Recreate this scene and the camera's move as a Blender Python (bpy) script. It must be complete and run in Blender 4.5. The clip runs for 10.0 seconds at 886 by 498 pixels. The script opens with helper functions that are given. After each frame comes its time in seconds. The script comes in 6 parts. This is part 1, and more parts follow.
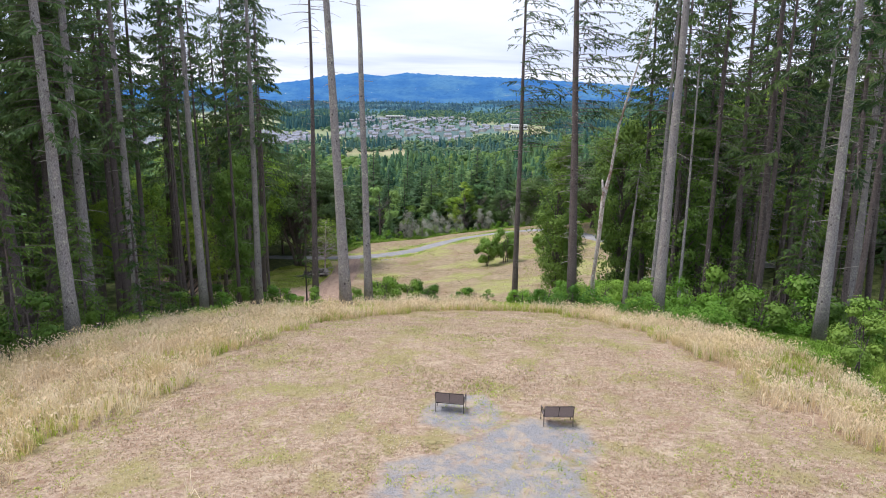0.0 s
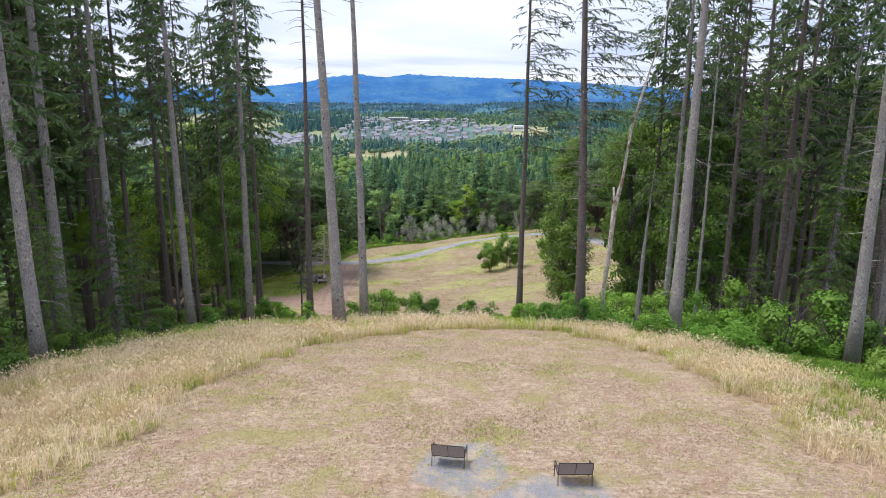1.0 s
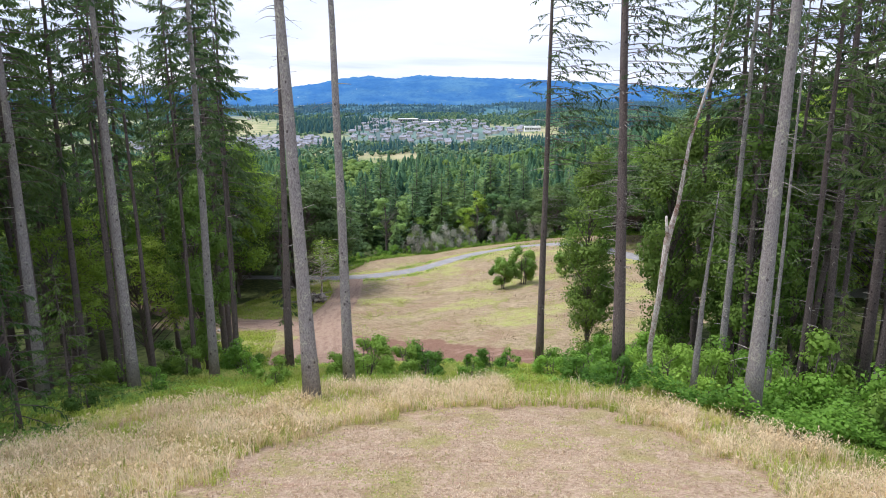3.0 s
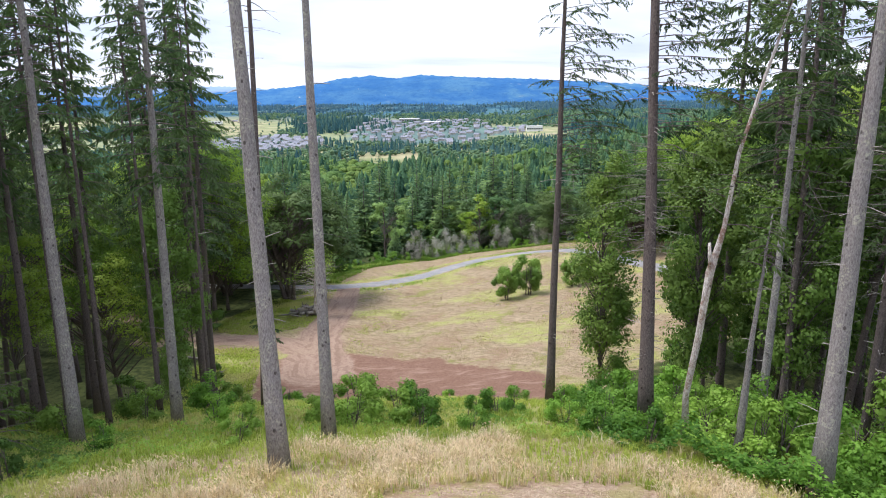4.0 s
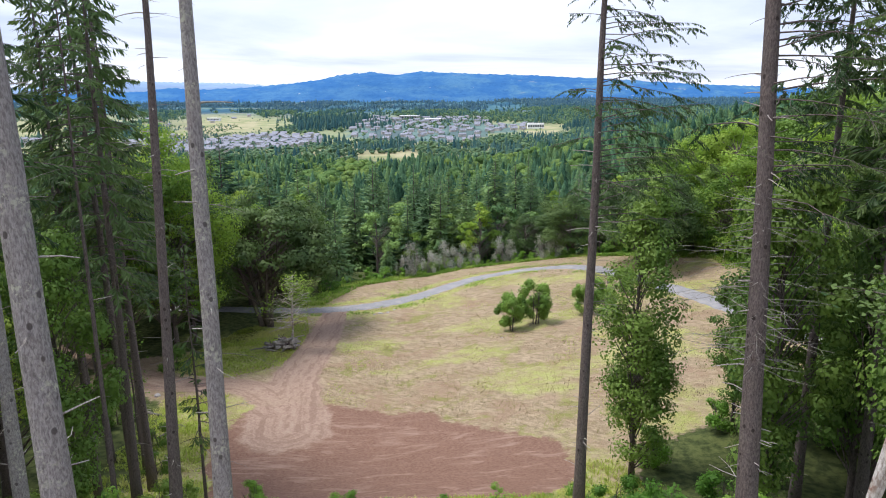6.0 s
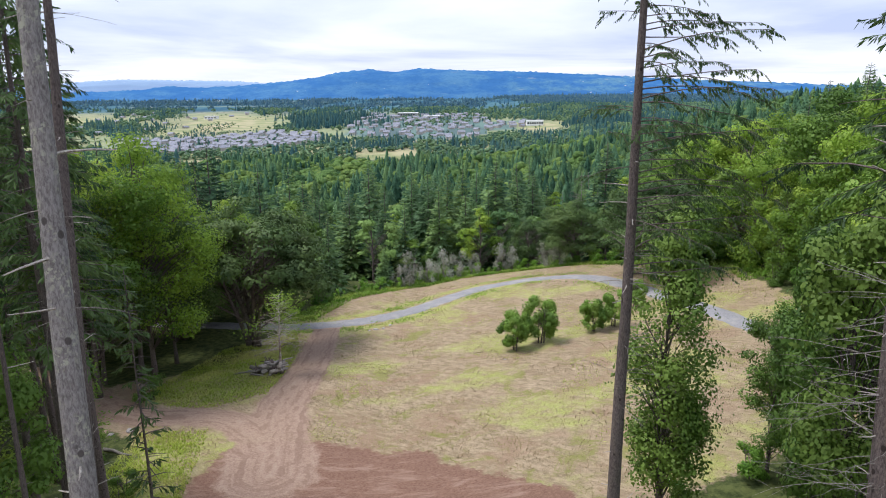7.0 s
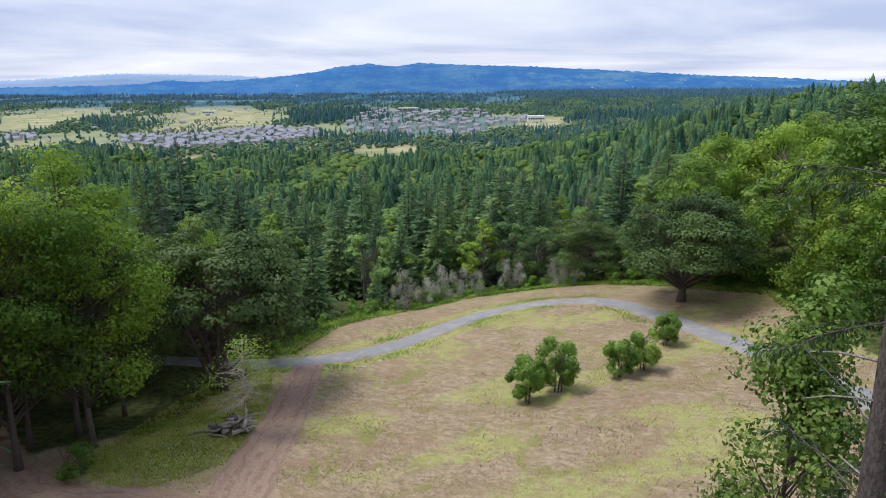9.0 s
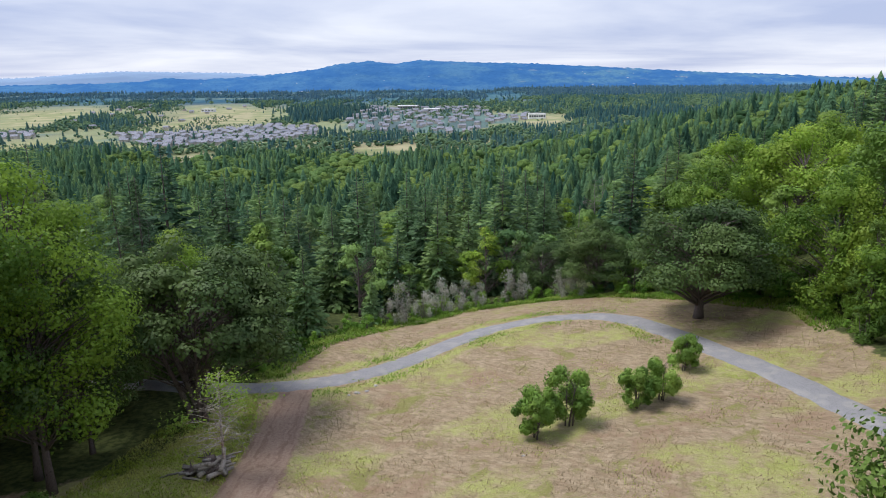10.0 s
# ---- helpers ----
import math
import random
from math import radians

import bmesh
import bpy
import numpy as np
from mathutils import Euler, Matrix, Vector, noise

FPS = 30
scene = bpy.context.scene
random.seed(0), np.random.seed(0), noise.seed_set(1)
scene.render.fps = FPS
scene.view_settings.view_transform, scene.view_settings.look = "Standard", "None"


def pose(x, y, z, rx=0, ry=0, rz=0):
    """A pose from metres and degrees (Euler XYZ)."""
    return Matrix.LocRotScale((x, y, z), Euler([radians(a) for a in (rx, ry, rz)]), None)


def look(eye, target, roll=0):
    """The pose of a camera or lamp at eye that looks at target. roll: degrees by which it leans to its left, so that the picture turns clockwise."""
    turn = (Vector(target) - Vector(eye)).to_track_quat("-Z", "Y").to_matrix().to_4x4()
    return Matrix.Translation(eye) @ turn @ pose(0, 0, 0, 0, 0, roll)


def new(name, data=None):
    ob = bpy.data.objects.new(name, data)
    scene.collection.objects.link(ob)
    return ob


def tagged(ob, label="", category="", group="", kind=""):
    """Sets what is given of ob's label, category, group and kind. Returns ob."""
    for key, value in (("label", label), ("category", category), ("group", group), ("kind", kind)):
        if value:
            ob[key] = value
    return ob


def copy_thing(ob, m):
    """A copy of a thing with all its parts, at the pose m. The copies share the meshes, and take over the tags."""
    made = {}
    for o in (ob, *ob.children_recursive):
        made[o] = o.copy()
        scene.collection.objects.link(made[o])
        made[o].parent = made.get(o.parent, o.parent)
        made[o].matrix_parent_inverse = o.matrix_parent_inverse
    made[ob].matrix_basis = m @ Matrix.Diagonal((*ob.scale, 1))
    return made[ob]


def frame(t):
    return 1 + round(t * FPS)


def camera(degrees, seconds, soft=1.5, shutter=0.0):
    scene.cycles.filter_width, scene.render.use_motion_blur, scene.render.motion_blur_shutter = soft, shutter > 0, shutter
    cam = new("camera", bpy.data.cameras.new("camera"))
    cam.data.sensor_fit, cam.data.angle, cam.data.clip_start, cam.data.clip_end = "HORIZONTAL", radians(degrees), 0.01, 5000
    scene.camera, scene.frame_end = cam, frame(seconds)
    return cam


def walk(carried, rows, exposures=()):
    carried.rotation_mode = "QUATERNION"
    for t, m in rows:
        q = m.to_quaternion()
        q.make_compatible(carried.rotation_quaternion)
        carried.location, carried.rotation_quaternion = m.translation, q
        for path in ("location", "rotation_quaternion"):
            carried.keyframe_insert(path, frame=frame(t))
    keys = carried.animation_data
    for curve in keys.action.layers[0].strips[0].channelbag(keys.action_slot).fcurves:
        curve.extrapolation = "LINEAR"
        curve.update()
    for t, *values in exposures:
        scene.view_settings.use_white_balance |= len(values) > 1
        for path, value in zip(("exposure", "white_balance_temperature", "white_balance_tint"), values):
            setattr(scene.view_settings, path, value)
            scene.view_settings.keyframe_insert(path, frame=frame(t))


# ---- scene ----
cam = camera(67, 10.0, soft=1.0)
PATH = [
    (0, look((0.730, 0.017, 12.266), (0.682, 2.510, 11.689), 0.50)),
    (0.5, look((0.769, 1.658, 12.340), (0.718, 4.151, 11.763), 0.40)),
    (1, look((0.856, 3.818, 12.349), (0.797, 6.312, 11.776), 0.30)),
    (1.5, look((0.890, 6.424, 12.346), (0.828, 8.919, 11.776), 0.20)),
    (2, look((0.957, 9.322, 12.398), (0.884, 11.817, 11.830), 0.20)),
    (2.5, look((1.004, 12.534, 12.458), (0.915, 15.028, 11.889), 0.00)),
    (4, look((1.041, 23.301, 12.625), (0.934, 25.793, 12.054), -0.30)),
    (4.5, look((1.038, 27.229, 12.694), (0.934, 29.723, 12.124), -0.20)),
    (5, look((1.047, 31.220, 12.888), (0.942, 33.713, 12.315), -0.30)),
    (5.5, look((1.139, 35.204, 13.132), (1.029, 37.695, 12.554), -0.20)),
    (7, look((0.897, 47.016, 14.534), (0.791, 49.503, 13.939), -0.50)),
    (7.5, look((0.859, 51.552, 14.643), (0.751, 54.039, 14.043), -0.60)),
    (8, look((0.774, 55.916, 14.913), (0.667, 58.401, 14.309), -0.60)),
    (8.5, look((0.541, 60.284, 15.131), (0.435, 62.769, 14.522), -0.50)),
    (9, look((0.366, 64.553, 15.316), (0.260, 67.036, 14.702), -0.40)),
    (9.5, look((0.251, 68.796, 15.688), (0.145, 71.277, 15.068), -0.50)),
    (10, look((0.164, 73.110, 15.992), (0.056, 75.590, 15.368), -0.50)),
]
walk(cam, PATH, [(0, 0.18, 6250, 12), (2.5, 0.29, 6250, 12), (4.5, 0.38, 6250, 12), (5.5, 0.33, 6250, 12), (7.0, 0.14, 6250, 12), (8.5, -0.05, 6250, 12), (10, -0.15, 6250, 12)])

# ---- world, sun ----
SUN_UP, SUN_ROUND = 64.0, 275.0
world = bpy.data.worlds.new("sky")
scene.world = world
world.use_nodes = True
wn, wl = world.node_tree.nodes, world.node_tree.links
wn.clear()


def wnode(kind, **values):
    n = wn.new(kind)
    for key, value in values.items():
        n.inputs[key].default_value = value
    return n


def wmath(op, a, b=None):
    n = wn.new("ShaderNodeMath")
    n.operation = op
    for k, v in enumerate((a, b)):
        if v is None:
            continue
        if isinstance(v, (int, float)):
            n.inputs[k].default_value = v
        else:
            wl.new(v, n.inputs[k])
    return n.outputs[0]


w_sky = wn.new("ShaderNodeTexSky")
w_sky.sky_type, w_sky.sun_disc = "NISHITA", False
w_sky.sun_elevation, w_sky.sun_rotation = radians(SUN_UP), radians(SUN_ROUND)
w_tc = wn.new("ShaderNodeTexCoord")
w_sep = wn.new("ShaderNodeSeparateXYZ")
wl.new(w_tc.outputs["Generated"], w_sep.inputs[0])
w_up = wmath("ADD", wmath("MAXIMUM", w_sep.outputs[2], 0.0), 0.07)
w_com = wn.new("ShaderNodeCombineXYZ")
wl.new(wmath("DIVIDE", w_sep.outputs[0], w_up), w_com.inputs[0])
wl.new(wmath("DIVIDE", w_sep.outputs[1], w_up), w_com.inputs[1])
w_noise = wnode("ShaderNodeTexNoise", Scale=0.27, Detail=7.0, Roughness=0.52, Distortion=0.35)
wl.new(w_com.outputs[0], w_noise.inputs["Vector"])
w_ramp = wn.new("ShaderNodeValToRGB")
w_ramp.color_ramp.elements[0].position, w_ramp.color_ramp.elements[0].color = 0.36, (0.52, 0.59, 0.82, 1)
w_ramp.color_ramp.elements[1].position, w_ramp.color_ramp.elements[1].color = 0.66, (1.04, 1.06, 1.11, 1)
wl.new(w_noise.outputs["Fac"], w_ramp.inputs[0])
w_mix = wn.new("ShaderNodeMix")
w_mix.data_type = "RGBA"
w_mix.inputs[0].default_value = 0.86
w_scaled = wn.new("ShaderNodeVectorMath")
w_scaled.operation = "SCALE"
w_scaled.inputs["Scale"].default_value = 0.12
wl.new(w_sky.outputs[0], w_scaled.inputs[0])
wl.new(w_scaled.outputs[0], w_mix.inputs[6])
wl.new(w_ramp.outputs[0], w_mix.inputs[7])
w_bg = wn.new("ShaderNodeBackground")
w_bg.inputs[1].default_value = 1.1
wl.new(w_mix.outputs[2], w_bg.inputs[0])
w_out = wn.new("ShaderNodeOutputWorld")
wl.new(w_bg.outputs[0], w_out.inputs[0])

sun = new("sun", bpy.data.lights.new("sun", "SUN"))
sun.data.energy, sun.data.angle, sun.data.color = 3.1, radians(22), (1.0, 0.95, 0.87)
a_, e_ = radians(SUN_ROUND), radians(SUN_UP)
sun.matrix_world = look((math.sin(a_) * math.cos(e_) * 50, math.cos(a_) * math.cos(e_) * 50, math.sin(e_) * 50 + 20), (0, 0, 20))

# ---- materials ----
class Nodes:
    """A material's node tree, written as expressions."""

    def __init__(self, name):
        self.mat = bpy.data.materials.new(name)
        self.mat.use_nodes = True
        self.t = self.mat.node_tree
        self.bsdf = self.t.nodes["Principled BSDF"]
        self.out = self.t.nodes["Material Output"]

    def put(self, socket, v):
        if isinstance(v, bpy.types.NodeSocket):
            self.t.links.new(v, socket)
        elif isinstance(v, (tuple, list)) and len(v) == 3 and len(socket.default_value) == 4:
            socket.default_value = (*v, 1)
        else:
            socket.default_value = v

    def coords(self, scale=(1, 1, 1), kind="Object"):
        c = self.t.nodes.new("ShaderNodeTexCoord")
        m = self.t.nodes.new("ShaderNodeMapping")
        self.t.links.new(c.outputs[kind], m.inputs[0])
        m.inputs["Scale"].default_value = scale
        return m.outputs[0]

    def world(self, scale=(1, 1, 1), turn=0.0):
        g = self.t.nodes.new("ShaderNodeNewGeometry")
        m = self.t.nodes.new("ShaderNodeMapping")
        if turn:
            r = self.t.nodes.new("ShaderNodeMapping")
            self.t.links.new(g.outputs["Position"], r.inputs[0])
            r.inputs["Rotation"].default_value = (0, 0, radians(turn))
            self.t.links.new(r.outputs[0], m.inputs[0])
        else:
            self.t.links.new(g.outputs["Position"], m.inputs[0])
        m.inputs["Scale"].default_value = scale
        return m.outputs[0]

    def noise(self, vec, scale, detail=4.0, rough=0.55, warp=0.0):
        n = self.t.nodes.new("ShaderNodeTexNoise")
        self.put(n.inputs["Vector"], vec)
        for k, v in (("Scale", scale), ("Detail", detail), ("Roughness", rough), ("Distortion", warp)):
            n.inputs[k].default_value = v
        return n.outputs["Fac"]

    def cells(self, vec, scale):
        n = self.t.nodes.new("ShaderNodeTexVoronoi")
        self.put(n.inputs["Vector"], vec)
        n.inputs["Scale"].default_value = scale
        return n.outputs["Distance"]

    def math(self, op, a, b=0.0, clamp=False):
        n = self.t.nodes.new("ShaderNodeMath")
        n.operation, n.use_clamp = op, clamp
        self.put(n.inputs[0], a)
        self.put(n.inputs[1], b)
        return n.outputs[0]

    def span(self, v, a, b, c=0.0, d=1.0):
        n = self.t.nodes.new("ShaderNodeMapRange")
        n.interpolation_type = "SMOOTHSTEP"
        for k, s in enumerate((v, a, b, c, d)):
            self.put(n.inputs[k], s)
        return n.outputs[0]

    def mix(self, f, a, b):
        n = self.t.nodes.new("ShaderNodeMix")
        n.data_type = "RGBA"
        self.put(n.inputs[0], f)
        self.put(n.inputs[6], a)
        self.put(n.inputs[7], b)
        return n.outputs[2]

    def attr(self, name):
        n = self.t.nodes.new("ShaderNodeAttribute")
        n.attribute_name = name
        s = self.t.nodes.new("ShaderNodeSeparateColor")
        self.t.links.new(n.outputs["Color"], s.inputs[0])
        return list(s.outputs) + [n.outputs["Alpha"]]

    def island(self):
        return self.t.nodes.new("ShaderNodeNewGeometry").outputs["Random Per Island"]

    def chance(self):
        return self.t.nodes.new("ShaderNodeObjectInfo").outputs["Random"]

    def done(self, color, rough=0.8, bump=None, strength=0.4, distance=0.02, metal=0.0, gloss=0.3):
        self.put(self.bsdf.inputs["Base Color"], color)
        self.put(self.bsdf.inputs["Roughness"], rough)
        self.put(self.bsdf.inputs["Metallic"], metal)
        self.put(self.bsdf.inputs["Specular IOR Level"], gloss)
        if bump is not None:
            b = self.t.nodes.new("ShaderNodeBump")
            b.inputs["Strength"].default_value, b.inputs["Distance"].default_value = strength, distance
            self.put(b.inputs["Height"], bump)
            self.t.links.new(b.outputs[0], self.bsdf.inputs["Normal"])
        return self.mat


def leaf_material(name, dark, light, other, through_light=0.35, tone_scale=0.13, share=(0.14, 0.38, 0.48), joined=False):
    """Leaves: each differs in tone, each tree leans to one side of the range, and light passes through."""
    n = Nodes(name)
    cell = n.t.nodes.new("ShaderNodeTexVoronoi")
    n.put(cell.inputs["Vector"], n.world((1, 1, 0.04)))
    cell.inputs["Scale"].default_value = tone_scale
    tone = n.t.nodes.new("ShaderNodeSeparateColor")
    n.t.links.new(cell.outputs["Color"], tone.inputs[0])
    own = n.attr("tone") if joined else tone.outputs
    v = n.math("ADD", n.math("MULTIPLY", n.island(), share[0]), n.math("ADD", n.math("MULTIPLY", n.chance(), share[1]), n.math("MULTIPLY", own[0], share[2])))
    patch = n.math("ADD", n.math("MULTIPLY", n.noise(n.world(), 0.35, 3.0), 0.4), n.math("MULTIPLY", own[1], 0.6))
    c = n.mix(n.span(v, 0.08, 0.85), dark, light)
    c = n.mix(n.span(patch, 0.5, 0.72, 0.0, 0.6), c, other)
    if joined:
        spray = n.noise(n.world((1, 1, 0.6)), 1.1, 4.0, 0.7)
        c = n.mix(n.span(spray, 0.36, 0.62, 0.55, 0), c, (dark[0] * 0.6, dark[1] * 0.6, dark[2] * 0.6))
        n.done(c, 0.7, spray, 1.0, 0.9, gloss=0.12)
    else:
        n.done(c, 0.55, gloss=0.25)
    tr = n.t.nodes.new("ShaderNodeBsdfTranslucent")
    n.put(tr.inputs[0], c)
    m = n.t.nodes.new("ShaderNodeMixShader")
    m.inputs[0].default_value = through_light
    n.t.links.new(n.bsdf.outputs[0], m.inputs[1])
    n.t.links.new(tr.outputs[0], m.inputs[2])
    n.t.links.new(m.outputs[0], n.out.inputs[0])
    return n.mat


def bark_material(name, dark, light, lichen, lichen_at=0.62, scale=1.0):
    n = Nodes(name)
    v = n.coords((11 * scale, 11 * scale, 3.6 * scale))
    ridges = n.noise(v, 1.9, 7.0, 0.7, 0.5)
    blotch = n.noise(n.coords(), 1.3, 4.0, 0.6)
    spots = n.noise(n.coords(), 9.0, 3.0, 0.6)
    c = n.mix(n.span(ridges, 0.32, 0.66), dark, light)
    c = n.mix(n.math("MULTIPLY", n.span(blotch, 0.45, 0.65), n.span(spots, lichen_at - 0.08, lichen_at + 0.04)), c, lichen)
    c = n.mix(n.span(n.noise(n.coords((1, 1, 0.6)), 4.5, 3.0, 0.6), 0.6, 0.72, 0, 0.55), c, dark)
    knots = n.cells(n.coords((1.0, 1.0, 0.75)), 2.1)
    c = n.mix(n.span(knots, 0.17, 0.11, 0, 0.85), c, (dark[0] * 0.4, dark[1] * 0.38, dark[2] * 0.36))
    c = n.mix(n.math("MULTIPLY", n.chance(), 0.35), c, dark)
    return n.done(c, 0.9, ridges, 0.9, 0.04, gloss=0.15)


FIR_NEEDLES = leaf_material("fir_needles", (0.034, 0.072, 0.03), (0.11, 0.185, 0.06), (0.165, 0.24, 0.065), 0.38)
YOUNG_NEEDLES = leaf_material("young_fir_needles", (0.042, 0.098, 0.0196), (0.14, 0.238, 0.042), (0.196, 0.28, 0.063), 0.35)
# Valley needles, FIR_WOOD too, are lightened in colour for thin haze.
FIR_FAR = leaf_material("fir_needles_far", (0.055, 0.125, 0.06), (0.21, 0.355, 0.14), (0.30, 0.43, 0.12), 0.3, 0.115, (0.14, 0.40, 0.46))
FIR_WOOD = leaf_material("fir_wood_needles", (0.036, 0.105, 0.065), (0.155, 0.305, 0.155), (0.235, 0.37, 0.12), 0.24, share=(0.10, 0.0, 0.85), joined=True)
LEAF_WOOD = leaf_material("leafy_wood_leaves", (0.045, 0.11, 0.04), (0.19, 0.32, 0.085), (0.28, 0.39, 0.09), 0.2, share=(0.16, 0.0, 0.80), joined=True)
# Haze over the far woods is put into these four bluer colours.
FIR_HAZED = leaf_material("hazed_fir_needles", (0.03, 0.10, 0.115), (0.085, 0.19, 0.17), (0.13, 0.22, 0.14), 0.15, share=(0.1, 0.0, 0.85), joined=True)
FIR_HAZE_BLUE = leaf_material("haze_blue_fir_needles", (0.035, 0.105, 0.17), (0.075, 0.165, 0.225), (0.10, 0.19, 0.22), 0.1, share=(0.1, 0.0, 0.85), joined=True)
LEAF_HAZE_BLUE = leaf_material("haze_blue_leaves", (0.05, 0.13, 0.17), (0.12, 0.22, 0.24), (0.15, 0.25, 0.23), 0.1, share=(0.1, 0.0, 0.85), joined=True)
LEAF_HAZED = leaf_material("hazed_leaves", (0.06, 0.14, 0.10), (0.18, 0.29, 0.14), (0.22, 0.32, 0.14), 0.15, share=(0.1, 0.0, 0.85), joined=True)
MAPLE_LEAVES = leaf_material("maple_leaves", (0.085, 0.175, 0.025), (0.31, 0.47, 0.06), (0.39, 0.50, 0.08), 0.44)
OAK_LEAVES = leaf_material("oak_leaves", (0.036, 0.078, 0.026), (0.105, 0.175, 0.05), (0.14, 0.21, 0.06), 0.28)
ALDER_LEAVES = leaf_material("alder_leaves", (0.0688, 0.144, 0.025), (0.213, 0.35, 0.0562), (0.275, 0.388, 0.075), 0.3)
BUSH_LEAVES = leaf_material("bush_leaves", (0.078, 0.195, 0.028), (0.26, 0.47, 0.07), (0.36, 0.53, 0.10), 0.42)
# Valley leaves, lightened the same way to suggest haze.
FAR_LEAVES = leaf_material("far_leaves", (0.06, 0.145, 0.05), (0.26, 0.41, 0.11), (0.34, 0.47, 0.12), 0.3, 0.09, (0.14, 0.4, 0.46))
ALDER_DARK = leaf_material("alder_leaves_dark", (0.048, 0.105, 0.025), (0.17, 0.29, 0.055), (0.24, 0.35, 0.07), 0.33)
WILLOW_LEAVES = leaf_material("willow_leaves", (0.10, 0.20, 0.035), (0.29, 0.46, 0.09), (0.36, 0.50, 0.11), 0.4, 0.5)
PALE_TWIGS = leaf_material("pale_twigs", (0.30, 0.30, 0.25), (0.56, 0.56, 0.49), (0.44, 0.46, 0.35), 0.3)
GRASS_GOLD = leaf_material("golden_grass", (0.60, 0.47, 0.28), (0.94, 0.83, 0.62), (0.66, 0.56, 0.26), 0.5, 0.45, (0.5, 0.2, 0.3))
GRASS_GREEN = leaf_material("green_grass", (0.24, 0.32, 0.05), (0.52, 0.62, 0.12), (0.70, 0.66, 0.26), 0.5, 0.3, (0.5, 0.2, 0.3))
GRASS_VERGE = leaf_material("verge_grass", (0.13, 0.25, 0.03), (0.32, 0.50, 0.08), (0.44, 0.52, 0.12), 0.4, 0.3)
GRASS_LEA = leaf_material("meadow_thatch", (0.30, 0.235, 0.145), (0.52, 0.42, 0.28), (0.31, 0.29, 0.10), 0.5, 0.3, (0.3, 0.2, 0.5))
GRASS_MOWN = leaf_material("mown_grass", (0.42, 0.31, 0.21), (0.78, 0.66, 0.50), (0.42, 0.40, 0.16), 0.5, 0.7, (0.6, 0.0, 0.4))
BARK_GREY = bark_material("grey_bark", (0.15, 0.135, 0.135), (0.39, 0.365, 0.36), (0.50, 0.50, 0.40), 0.57)
BARK_BROWN = bark_material("brown_bark", (0.075, 0.06, 0.058), (0.21, 0.172, 0.165), (0.24, 0.23, 0.18), 0.66)
BARK_PALE = bark_material("birch_bark", (0.30, 0.24, 0.21), (0.78, 0.76, 0.74), (0.24, 0.13, 0.095), 0.46, 0.5)
DEADWOOD = bark_material("dead_wood", (0.13, 0.115, 0.10), (0.34, 0.32, 0.30), (0.42, 0.42, 0.38))

STUBWOOD = bark_material("weathered_stub", (0.22, 0.19, 0.17), (0.5, 0.47, 0.44), (0.5, 0.5, 0.45))


